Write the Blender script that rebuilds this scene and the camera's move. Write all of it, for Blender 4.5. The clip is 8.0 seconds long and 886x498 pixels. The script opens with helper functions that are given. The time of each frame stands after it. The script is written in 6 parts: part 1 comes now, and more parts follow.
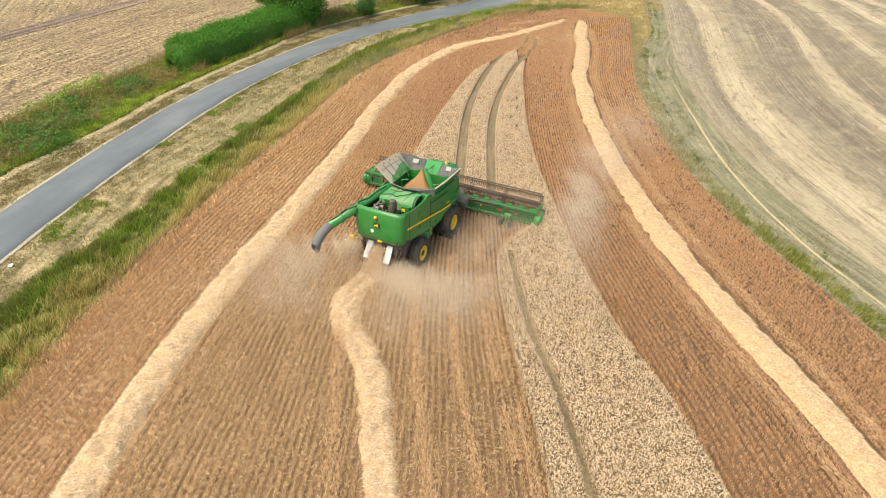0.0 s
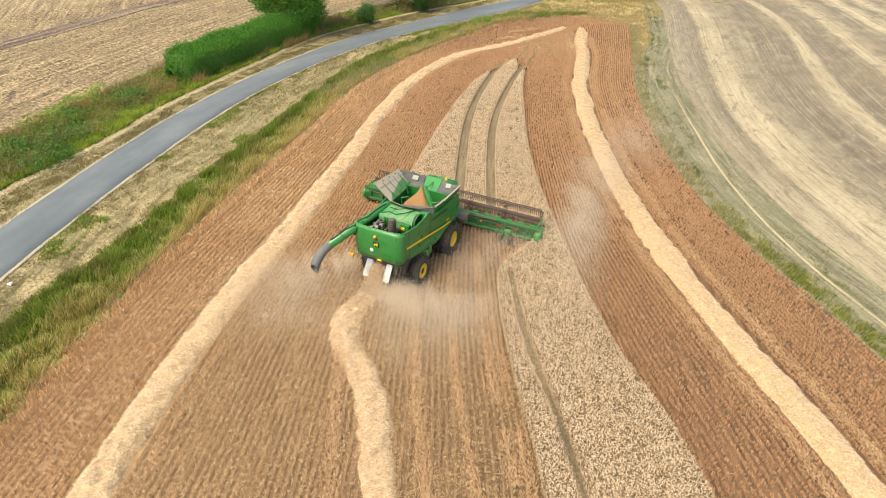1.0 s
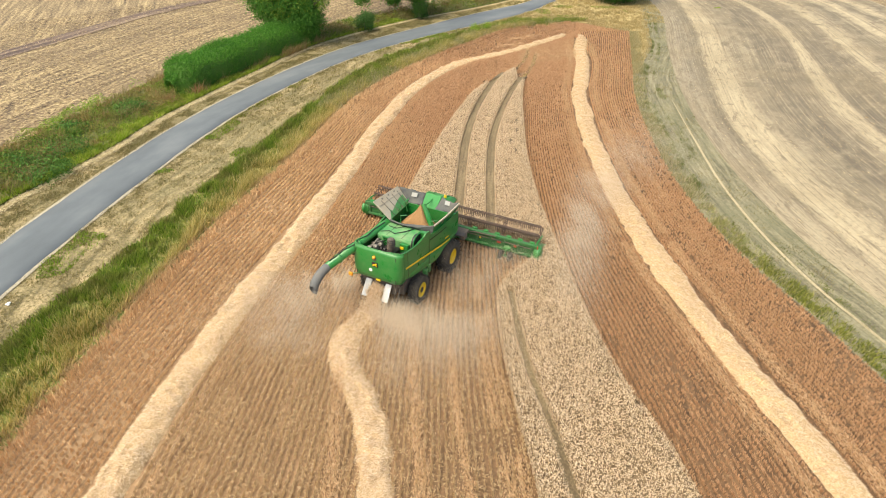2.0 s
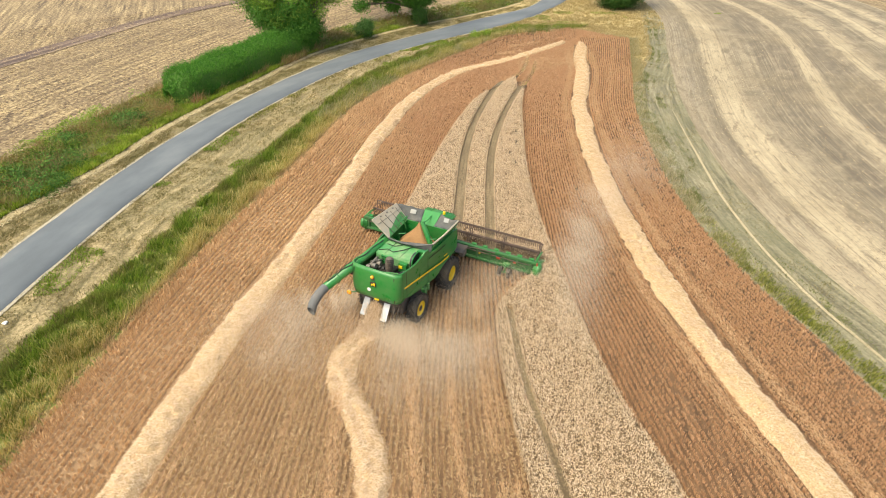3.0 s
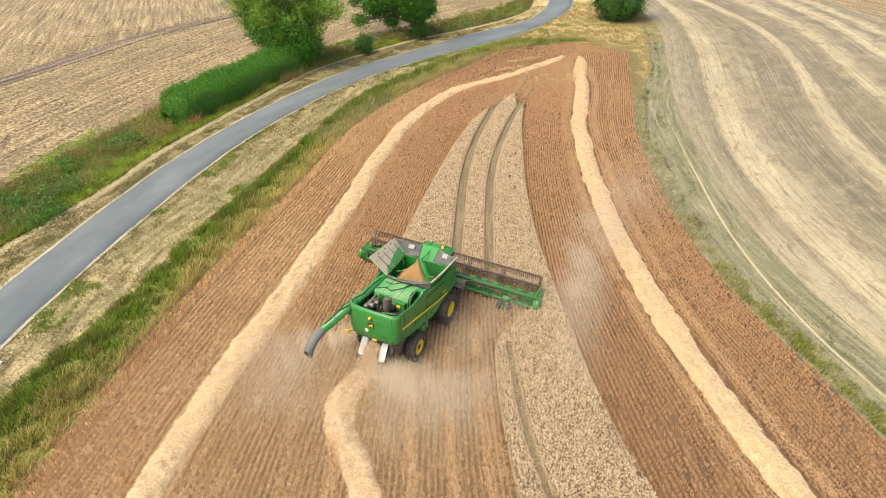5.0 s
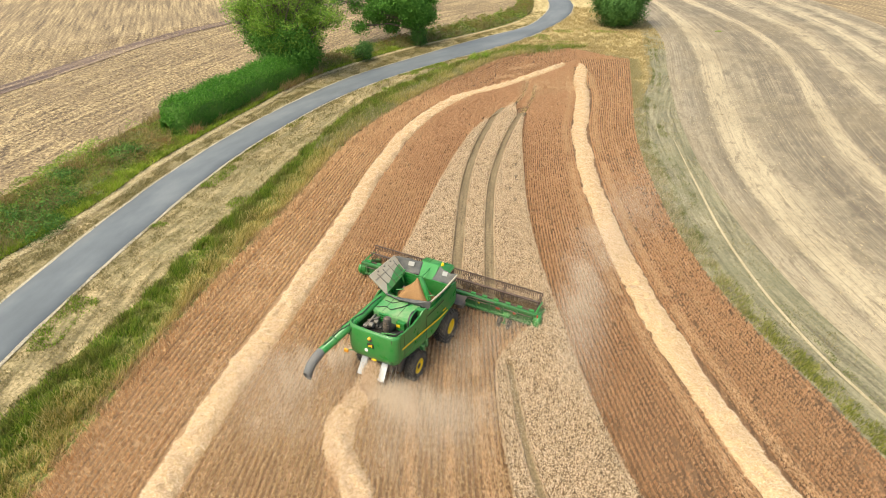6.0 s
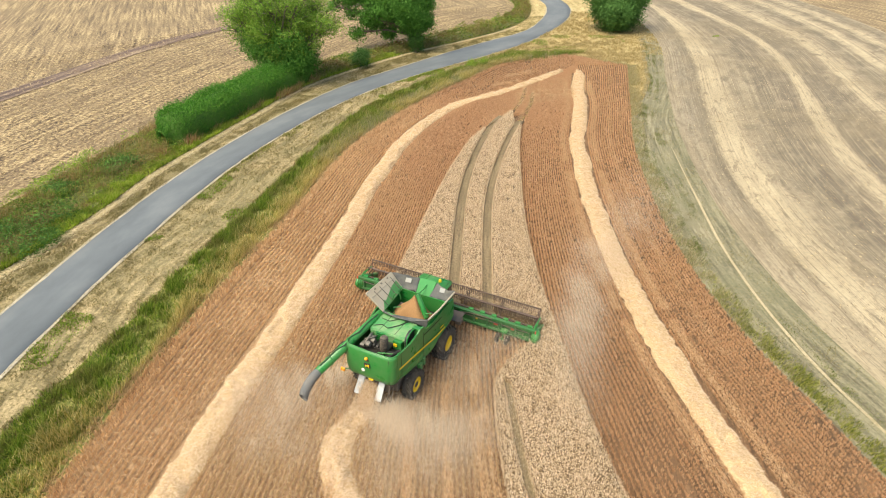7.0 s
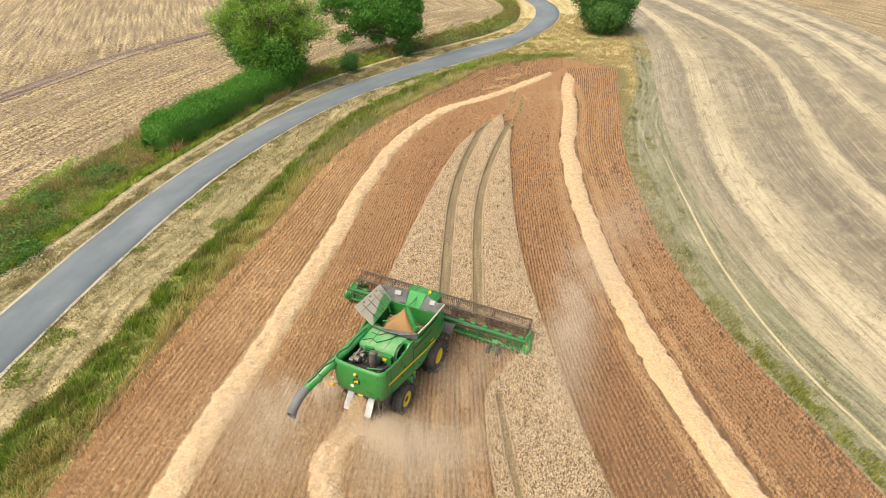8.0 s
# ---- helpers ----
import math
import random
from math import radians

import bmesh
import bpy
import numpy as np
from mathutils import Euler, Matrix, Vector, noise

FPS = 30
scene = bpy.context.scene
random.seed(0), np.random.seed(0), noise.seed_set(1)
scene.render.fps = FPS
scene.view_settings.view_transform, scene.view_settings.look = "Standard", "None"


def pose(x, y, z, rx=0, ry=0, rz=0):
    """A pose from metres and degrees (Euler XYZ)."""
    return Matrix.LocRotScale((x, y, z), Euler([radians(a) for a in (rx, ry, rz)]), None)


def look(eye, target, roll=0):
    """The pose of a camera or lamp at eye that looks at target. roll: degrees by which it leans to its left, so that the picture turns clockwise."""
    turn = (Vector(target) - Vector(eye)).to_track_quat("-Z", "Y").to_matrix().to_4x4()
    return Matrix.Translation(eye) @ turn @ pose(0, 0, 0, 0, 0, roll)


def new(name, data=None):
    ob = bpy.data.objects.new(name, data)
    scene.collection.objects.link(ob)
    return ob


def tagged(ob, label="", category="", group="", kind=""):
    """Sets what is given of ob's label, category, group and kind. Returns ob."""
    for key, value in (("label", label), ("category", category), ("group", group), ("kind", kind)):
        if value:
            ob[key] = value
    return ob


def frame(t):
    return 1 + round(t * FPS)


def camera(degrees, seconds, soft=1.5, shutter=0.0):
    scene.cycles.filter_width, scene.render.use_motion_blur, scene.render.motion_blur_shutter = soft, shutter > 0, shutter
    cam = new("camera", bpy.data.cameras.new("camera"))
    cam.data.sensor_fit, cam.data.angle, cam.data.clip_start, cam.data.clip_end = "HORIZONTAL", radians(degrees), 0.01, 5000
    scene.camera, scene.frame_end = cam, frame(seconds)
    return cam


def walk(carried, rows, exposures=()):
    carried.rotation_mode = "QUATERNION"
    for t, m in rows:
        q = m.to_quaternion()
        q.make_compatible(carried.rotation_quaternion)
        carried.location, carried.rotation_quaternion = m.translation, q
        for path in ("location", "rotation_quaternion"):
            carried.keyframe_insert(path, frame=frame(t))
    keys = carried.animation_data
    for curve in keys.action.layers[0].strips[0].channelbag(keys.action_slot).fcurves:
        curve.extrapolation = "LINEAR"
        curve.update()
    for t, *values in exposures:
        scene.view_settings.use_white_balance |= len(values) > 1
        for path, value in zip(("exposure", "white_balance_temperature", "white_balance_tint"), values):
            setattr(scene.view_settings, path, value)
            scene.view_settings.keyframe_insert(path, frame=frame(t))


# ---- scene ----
cam = camera(73.7, 8.0, soft=1.02)
PATH = [
    (0, (0.07, 0.263, 19.171), (0.062, 1.922, 18.055), 0.9),
    (0.5, (0.11, 0.551, 19.556), (0.101, 2.21, 18.441), 0.8),
    (1, (0.101, 0.834, 19.927), (0.091, 2.495, 18.812), 0.8),
    (1.5, (0.126, 1.155, 20.303), (0.115, 2.816, 19.189), 0.7),
    (3, (0.237, 2.178, 21.385), (0.223, 3.84, 20.273), 0.5),
    (3.5, (0.271, 2.506, 21.713), (0.257, 4.169, 20.602), 0.5),
    (4, (0.298, 2.837, 22.104), (0.283, 4.501, 20.994), 0.4),
    (4.5, (0.332, 3.184, 22.476), (0.316, 4.849, 21.367), 0.3),
    (6, (0.348, 4.195, 23.525), (0.33, 5.861, 22.419), 0.2),
    (6.5, (0.351, 4.557, 23.887), (0.333, 6.223, 22.781), 0.2),
    (7, (0.411, 4.898, 24.142), (0.398, 6.565, 23.037), 0.1),
    (7.5, (0.476, 5.244, 24.319), (0.479, 6.91, 23.213), 0.1),
    (8, (0.533, 5.583, 24.465), (0.548, 7.25, 23.36), 0.1),
]
walk(cam, [(t, look(eye, target, roll)) for t, eye, target, roll in PATH], exposures=[(0.0, 0.92, 7000, 2), (8.0, 0.93, 7000, 2)])

# ---- light ----
sky_world = bpy.data.worlds.new("sky")
scene.world = sky_world
sky_world.use_nodes = True
sky = sky_world.node_tree.nodes.new("ShaderNodeTexSky")
sky.sky_type, sky.sun_disc = "NISHITA", False
sky.sun_elevation, sky.sun_rotation = radians(61.5), radians(229.4)
sky.air_density, sky.dust_density = 1.0, 5.0
sky_back = sky_world.node_tree.nodes["Background"]
sky_back.inputs["Strength"].default_value = 0.15
sky_world.node_tree.links.new(sky.outputs[0], sky_back.inputs["Color"])
sun = new("sun", bpy.data.lights.new("sun", "SUN"))
sun.data.energy, sun.data.angle, sun.data.color = 1.7, radians(30), (1.0, 0.94, 0.83)
sun.matrix_world = look((-35, -30, 85), (0, 0, 0))


# ---- materials ----
class Shade:
    """A node material in the making."""

    def __init__(self, name, rough=0.9, metal=0.0):
        self.m = bpy.data.materials.new(name)
        self.m.use_nodes = True
        self.t = self.m.node_tree
        self.b = self.t.nodes["Principled BSDF"]
        self.b.inputs["Roughness"].default_value = rough
        self.b.inputs["Metallic"].default_value = metal

    def add(self, kind, **values):
        n = self.t.nodes.new(kind)
        for k, v in values.items():
            n.inputs[k.replace("_", " ")].default_value = v
        return n

    def join(self, a, b):
        self.t.links.new(a, b)

    def coords(self, which="Object", scale=(1, 1, 1)):
        c, m = self.add("ShaderNodeTexCoord"), self.add("ShaderNodeMapping")
        m.inputs["Scale"].default_value = scale
        self.join(c.outputs[which], m.inputs["Vector"])
        return m.outputs[0]

    def noise(self, vec, scale, detail=4.0, rough=0.6, distort=0.0):
        n = self.add("ShaderNodeTexNoise", Scale=scale, Detail=detail, Roughness=rough, Distortion=distort)
        self.join(vec, n.inputs["Vector"])
        return n.outputs["Fac"]

    def ramp(self, fac, stops):
        r = self.add("ShaderNodeValToRGB")
        el = r.color_ramp.elements
        while len(el) < len(stops):
            el.new(0.5)
        for e, (p, c) in zip(el, stops):
            e.position = p
            e.color = (*c, 1) if len(c) == 3 else c
        self.join(fac, r.inputs[0])
        return r.outputs[0]

    def level(self, fac, lo, hi):
        r = self.add("ShaderNodeMapRange")
        r.inputs["From Min"].default_value, r.inputs["From Max"].default_value = lo, hi
        self.join(fac, r.inputs["Value"])
        return r.outputs[0]

    def mix(self, fac, a, b, blend="MIX"):
        m = self.t.nodes.new("ShaderNodeMix")
        m.data_type, m.blend_type = "RGBA", blend
        for socket, v in ((m.inputs[0], fac), (m.inputs[6], a), (m.inputs[7], b)):
            if isinstance(v, (int, float)):
                socket.default_value = v
            elif isinstance(v, tuple):
                socket.default_value = (*v, 1)
            else:
                self.join(v, socket)
        return m.outputs[2]

    def times(self, a, b, op="MULTIPLY"):
        m = self.t.nodes.new("ShaderNodeMath")
        m.operation = op
        for socket, v in ((m.inputs[0], a), (m.inputs[1], b)):
            if isinstance(v, (int, float)):
                socket.default_value = v
            else:
                self.join(v, socket)
        return m.outputs[0]

    def across(self):
        """The first UV coordinate: metres or bands across a strip."""
        c, x = self.add("ShaderNodeTexCoord"), self.add("ShaderNodeSeparateXYZ")
        self.join(c.outputs["UV"], x.inputs[0])
        return x.outputs[0]

    def island(self):
        return self.add("ShaderNodeNewGeometry").outputs["Random Per Island"]

    def bump(self, height, strength=0.5, distance=0.05):
        b = self.add("ShaderNodeBump", Strength=strength, Distance=distance)
        self.join(height, b.inputs["Height"])
        self.join(b.outputs[0], self.b.inputs["Normal"])
        return self

    def colour(self, c):
        if isinstance(c, tuple):
            self.b.inputs["Base Color"].default_value = (*c, 1)
        else:
            self.join(c, self.b.inputs["Base Color"])
        return self


def ground_mat(name, dark, mid, light, rows=4.0, streak=0.5, tint=None, grain=14.0, run=0.22, wander=0.3, west=None):
    """Farm ground: streaks along the strip, blotches and grain."""
    s = Shade(name, 0.95)
    lines = s.noise(s.coords("UV", (rows, run, 1)), 1.0, 3, 0.6, wander)
    fine = s.noise(s.coords("Object"), grain, 5, 0.7)
    blot = s.noise(s.coords("Object"), 0.13, 5, 0.6)
    f = s.times(s.times(lines, streak), s.times(fine, 1 - streak), "ADD")
    c = s.ramp(f, [(0.40, dark), (0.5, mid), (0.60, light)])
    c = s.mix(s.times(s.level(blot, 0.42, 0.72), 0.7), c, tint or mid)
    # The soil pales to the west together with the stalks.
    if west:
        place = s.add("ShaderNodeSeparateXYZ")
        s.join(s.coords("Object"), place.inputs[0])
        drift = s.times(s.noise(s.coords("Object"), 0.2, 4, 0.6), 9.0)
        c = s.mix(s.times(s.level(s.times(place.outputs[0], drift, "ADD"), 10.0, -5.0), 0.85), c, s.mix(f, west, (0.46, 0.30, 0.16)))
    s.colour(c)
    return s.bump(f, 0.7, 0.12).m


def blade_mat(name, colours, patch=None, patch_scale=0.25, rough=0.8, glow=0.45):
    """Plant matter in many small pieces: each piece its own shade, drifting over the ground in patches."""
    s = Shade(name, rough)
    n = len(colours)
    c = s.ramp(s.island(), [((i + 0.5) / n, k) for i, k in enumerate(colours)])
    if patch:
        big = s.noise(s.coords("Object"), patch_scale, 4, 0.6)
        c = s.mix(s.level(big, 0.42, 0.62), c, s.ramp(s.island(), [((i + 0.5) / len(patch), k) for i, k in enumerate(patch)]))
    s.colour(c)
    through_light = s.add("ShaderNodeBsdfTranslucent")
    s.join(c, through_light.inputs["Color"])
    both = s.add("ShaderNodeMixShader", Fac=glow)
    s.join(s.b.outputs[0], both.inputs[1])
    s.join(through_light.outputs[0], both.inputs[2])
    s.join(both.outputs[0], s.t.nodes["Material Output"].inputs["Surface"])
    return s.m


def paint_mat(name, base, dust=(0.36, 0.27, 0.17), amount=0.35, rough=0.38, metal=0.0, scale=1.6):
    """Machine paint with dust lying on it in patches."""
    s = Shade(name, rough, metal)
    n = s.noise(s.coords("Object"), scale, 6, 0.65)
    f = s.noise(s.coords("Object"), scale * 14, 3, 0.6)
    a = s.times(s.level(s.times(n, s.times(f, 0.25), "ADD"), 0.45, 0.85), amount)
    s.colour(s.mix(a, base, dust))
    r = s.level(a, 0.0, 1.0)
    s.join(s.times(s.times(r, 0.5), rough, "ADD"), s.b.inputs["Roughness"])
    return s.m


# Soil is darkened below its own brown for the stalks' self-shadow.
SHADED_SOIL_FIELD = ground_mat("shaded_stubble_soil", (0.055, 0.03, 0.015), (0.13, 0.072, 0.035), (0.22, 0.126, 0.064), 4.5, 0.5, (0.125, 0.067, 0.032), 9.0, west=(0.13, 0.07, 0.035))
DARK_STRIP = ground_mat("tilled_strip", (0.06, 0.04, 0.032), (0.13, 0.088, 0.068), (0.32, 0.235, 0.15), 1.2, 0.6, (0.12, 0.08, 0.062), 3.0, 0.05, 0.1)
SOIL_LEFT = ground_mat("old_stubble_ground", (0.045, 0.029, 0.02), (0.22, 0.157, 0.082), (0.49, 0.375, 0.20), 1.6, 0.36, (0.145, 0.10, 0.058), 3.0, 0.10, 0.2)
VERGE = ground_mat("dry_mown_verge", (0.115, 0.09, 0.041), (0.245, 0.193, 0.097), (0.42, 0.325, 0.178), 1.6, 0.5, (0.155, 0.138, 0.061), 5.0)
HEADLAND = ground_mat("dry_headland_grass", (0.18, 0.13, 0.05), (0.38, 0.29, 0.13), (0.52, 0.41, 0.21), 1.0, 0.4, (0.30, 0.24, 0.10), 2.0)
BANK = ground_mat("weedy_bank", (0.05, 0.06, 0.014), (0.12, 0.13, 0.035), (0.22, 0.19, 0.07), 2.0, 0.3, (0.10, 0.11, 0.028), 5.0)
GRASS_GROUND = ground_mat("long_grass_floor", (0.07, 0.085, 0.018), (0.17, 0.18, 0.04), (0.36, 0.31, 0.11), 3.0, 0.4, (0.15, 0.16, 0.035), 5.0)
TRACK_GRASS = ground_mat("trodden_grass", (0.10, 0.086, 0.052), (0.18, 0.16, 0.098), (0.28, 0.245, 0.155), 2.5, 0.55, (0.145, 0.14, 0.075), 7.0)
PATH_MAT = ground_mat("worn_path", (0.28, 0.23, 0.13), (0.38, 0.315, 0.19), (0.46, 0.38, 0.25), 2.0, 0.3, (0.33, 0.27, 0.16), 6.0)
TRAM = ground_mat("trodden_wheel_track", (0.085, 0.06, 0.034), (0.17, 0.125, 0.07), (0.27, 0.205, 0.12), 4.0, 0.4, (0.145, 0.11, 0.06), 8.0)
# The under-storey's dark tones stand for shade between the ears.
SHADED_CROP_FLOOR = ground_mat("shaded_wheat_under_storey", (0.065, 0.040, 0.020), (0.17, 0.112, 0.06), (0.30, 0.215, 0.125), 3.0, 0.1, (0.17, 0.112, 0.06), 9.0)
STRAW_BED = ground_mat("straw_bed", (0.34, 0.225, 0.115), (0.50, 0.36, 0.20), (0.62, 0.47, 0.29), 6.0, 0.2, (0.50, 0.36, 0.20), 12.0)


def right_field_mat():
    """Harvested field with pale straw lines between darker stubble; the strip's bands run along it."""
    s = Shade("banded_stubble", 0.95)
    wob = s.noise(s.coords("Object"), 0.22, 5, 0.65)
    u = s.times(s.across(), s.times(s.times(wob, 0.5, "SUBTRACT"), 0.34), "ADD")
    straw, grey, tan = (0.45, 0.365, 0.235), (0.14, 0.114, 0.08), (0.25, 0.203, 0.136)
    bands = [(0.0, tan), (0.07, (0.25, 0.21, 0.15)), (0.155, grey), (0.19, straw), (0.30, straw), (0.35, tan), (0.42, grey), (0.49, (0.165, 0.13, 0.09)),
             (0.525, straw), (0.60, straw), (0.64, grey), (0.73, (0.17, 0.135, 0.093)), (0.76, straw), (0.80, tan), (0.84, grey), (0.875, straw), (0.91, grey),
             (0.94, straw), (0.97, grey), (1.0, tan)]
    c = s.ramp(s.times(u, 1 / 6.0), bands)
    place = s.add("ShaderNodeSeparateXYZ")
    s.join(s.coords("Object"), place.inputs[0])
    c = s.mix(s.times(s.times(s.level(place.outputs[1], 52, 30), s.level(u, 1.3, 0.7)), 0.8), c, straw)
    lines = s.noise(s.coords("UV", (22, 0.03, 1)), 1.0, 4, 0.65, 0.0)
    c = s.mix(s.times(s.level(lines, 0.52, 0.70), 0.42), c, (0.48, 0.385, 0.24))
    c = s.mix(s.times(s.level(lines, 0.5, 0.32), 0.68), c, (0.125, 0.096, 0.064))
    thin = s.noise(s.coords("UV", (70, 0.06, 1)), 1.0, 3, 0.6, 0.0)
    c = s.mix(s.times(s.level(thin, 0.52, 0.66), 0.5), c, (0.40, 0.325, 0.205))
    c = s.mix(s.times(s.level(thin, 0.48, 0.34), 0.5), c, (0.13, 0.10, 0.07))
    fine = s.noise(s.coords("Object"), 3.2, 5, 0.75)
    mid = s.noise(s.coords("UV", (5, 0.35, 1)), 1.0, 6, 0.75, 0.6)
    c = s.mix(s.times(s.level(mid, 0.5, 0.7), 0.55), c, (0.36, 0.30, 0.195))
    c = s.mix(s.times(s.level(mid, 0.5, 0.34), 0.75), c, (0.12, 0.094, 0.063))
    c = s.mix(s.times(s.level(fine, 0.55, 0.8), 0.3), c, (0.46, 0.385, 0.25))
    c = s.mix(s.times(s.level(fine, 0.5, 0.25), 0.65), c, (0.11, 0.085, 0.058))
    broad = s.noise(s.coords("Object"), 0.07, 4, 0.6)
    c = s.mix(s.times(s.level(broad, 0.48, 0.66), 0.45), c, s.mix(fine, (0.10, 0.075, 0.045), (0.30, 0.235, 0.14)))
    s.colour(c)
    return s.bump(s.times(fine, lines, "ADD"), 0.7, 0.12).m


RIGHT_FIELD = right_field_mat()


ROAD_EDGE = ground_mat("dusty_gravel_edge", (0.22, 0.19, 0.14), (0.34, 0.30, 0.22), (0.46, 0.41, 0.31), 5.0, 0.3, (0.30, 0.26, 0.18), 10.0)


def road_mat():
    s = Shade("asphalt", 0.85)
    n = s.noise(s.coords("Object"), 60, 3, 0.7)
    big = s.noise(s.coords("UV", (1.2, 0.12, 1)), 1.0, 5, 0.6)
    c = s.ramp(big, [(0.3, (0.075, 0.086, 0.097)), (0.5, (0.105, 0.118, 0.13)), (0.7, (0.15, 0.162, 0.17))])
    c = s.mix(s.times(s.level(n, 0.35, 0.75), 0.3), c, (0.15, 0.16, 0.168))
    edge = s.times(s.times(s.across(), 0.5, "SUBTRACT"), 2.0)
    e = s.times(s.level(s.times(s.times(edge, edge), s.times(s.noise(s.coords("Object"), 0.9, 6, 0.75), 0.5), "ADD"), 0.86, 1.12), 0.9)
    c = s.mix(e, c, (0.34, 0.29, 0.19))
    s.colour(c)
    return s.bump(n, 0.2, 0.01).m


ROAD = road_mat()
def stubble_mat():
    """Cut stalks: paler towards the lane, redder on the far side of the field."""
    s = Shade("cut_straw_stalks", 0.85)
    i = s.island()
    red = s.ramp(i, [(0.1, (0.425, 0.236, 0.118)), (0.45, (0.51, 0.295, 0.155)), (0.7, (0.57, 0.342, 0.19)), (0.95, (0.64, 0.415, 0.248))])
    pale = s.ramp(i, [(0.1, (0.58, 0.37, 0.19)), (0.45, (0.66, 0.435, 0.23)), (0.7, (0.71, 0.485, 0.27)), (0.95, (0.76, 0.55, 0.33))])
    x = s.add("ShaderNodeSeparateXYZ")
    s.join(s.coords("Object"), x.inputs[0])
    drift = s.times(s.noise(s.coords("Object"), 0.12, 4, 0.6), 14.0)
    # The westward paling puts light caught by the stalks' lean into the colour.
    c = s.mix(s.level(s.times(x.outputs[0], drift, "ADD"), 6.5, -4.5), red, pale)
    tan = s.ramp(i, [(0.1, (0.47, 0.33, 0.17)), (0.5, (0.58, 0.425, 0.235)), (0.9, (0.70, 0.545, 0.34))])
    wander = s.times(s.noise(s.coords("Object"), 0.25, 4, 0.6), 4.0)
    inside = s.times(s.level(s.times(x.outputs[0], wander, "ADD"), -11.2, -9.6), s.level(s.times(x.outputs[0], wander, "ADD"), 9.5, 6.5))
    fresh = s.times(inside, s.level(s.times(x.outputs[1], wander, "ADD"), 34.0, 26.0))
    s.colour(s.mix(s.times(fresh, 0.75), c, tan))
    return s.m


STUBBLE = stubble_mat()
STRAW = blade_mat("loose_straw", [(0.52, 0.365, 0.215), (0.64, 0.475, 0.305), (0.71, 0.555, 0.385), (0.77, 0.635, 0.475)], glow=0.3)
PALE_STRAW = blade_mat("scattered_straw", [(0.40, 0.27, 0.135), (0.54, 0.385, 0.21), (0.66, 0.50, 0.30)])
HAY = blade_mat("mown_hay", [(0.54, 0.44, 0.24), (0.66, 0.55, 0.34), (0.76, 0.66, 0.44)], glow=0.3)
FLAT_STRAW = blade_mat("pressed_straw", [(0.44, 0.265, 0.13), (0.56, 0.36, 0.195), (0.64, 0.44, 0.265)], glow=0.3)
WHEAT = blade_mat("ripe_wheat", [(0.52, 0.38, 0.235), (0.63, 0.48, 0.315), (0.69, 0.54, 0.375), (0.76, 0.62, 0.455)], [(0.54, 0.40, 0.25), (0.65, 0.50, 0.335), (0.72, 0.575, 0.41)], 0.3, glow=0.3)
GRASS = blade_mat("long_grass", [(0.04, 0.085, 0.008), (0.12, 0.19, 0.015), (0.24, 0.32, 0.03), (0.48, 0.44, 0.12)], [(0.22, 0.19, 0.05), (0.54, 0.42, 0.16), (0.70, 0.57, 0.28), (0.20, 0.23, 0.035)], 0.45, glow=0.3)
LUSH_GRASS = blade_mat("lush_grass", [(0.06, 0.125, 0.008), (0.125, 0.22, 0.013), (0.20, 0.305, 0.022), (0.34, 0.36, 0.065)], [(0.09, 0.11, 0.02), (0.20, 0.19, 0.04), (0.36, 0.31, 0.09), (0.10, 0.15, 0.015)], 0.55, glow=0.35)
GOLD_GRASS = blade_mat("golden_grass", [(0.36, 0.29, 0.07), (0.52, 0.40, 0.13), (0.64, 0.50, 0.19), (0.72, 0.58, 0.27)], glow=0.4)
OLIVE_GRASS = blade_mat("olive_grass", [(0.085, 0.115, 0.012), (0.16, 0.19, 0.02), (0.25, 0.27, 0.035), (0.42, 0.38, 0.10)], glow=0.35)
FRINGE_DRY = blade_mat("pale_fringe_grass", [(0.30, 0.25, 0.12), (0.42, 0.36, 0.20), (0.54, 0.47, 0.29), (0.22, 0.23, 0.07)], glow=0.35)
MOWN_OLIVE = blade_mat("mown_olive_grass", [(0.13, 0.12, 0.04), (0.20, 0.175, 0.065), (0.30, 0.25, 0.11)], glow=0.3)
TRACK_GREEN = blade_mat("track_green_grass", [(0.10, 0.12, 0.028), (0.15, 0.18, 0.045), (0.22, 0.23, 0.075)], glow=0.3)
HEAD_GRASS = blade_mat("headland_grass", [(0.33, 0.25, 0.10), (0.45, 0.35, 0.16), (0.57, 0.45, 0.23)], glow=0.35)
BROWN_GRASS = blade_mat("dead_stems", [(0.10, 0.07, 0.035), (0.19, 0.13, 0.06), (0.30, 0.21, 0.10), (0.14, 0.15, 0.04)], glow=0.25)
FOOT_GRASS = blade_mat("verge_foot_grass", [(0.20, 0.32, 0.016), (0.31, 0.43, 0.03), (0.42, 0.52, 0.06), (0.50, 0.50, 0.12)], [(0.12, 0.21, 0.012), (0.22, 0.30, 0.03), (0.34, 0.36, 0.07)], 0.5, glow=0.35)
GREEN_GRASS = blade_mat("green_grass", [(0.11, 0.20, 0.012), (0.19, 0.30, 0.02), (0.29, 0.40, 0.045)], glow=0.35)
DRY_GRASS = blade_mat("dry_grass", [(0.22, 0.165, 0.065), (0.37, 0.285, 0.13), (0.52, 0.41, 0.215), (0.17, 0.165, 0.05)], [(0.12, 0.125, 0.036), (0.23, 0.20, 0.075), (0.36, 0.29, 0.14)], 0.3)
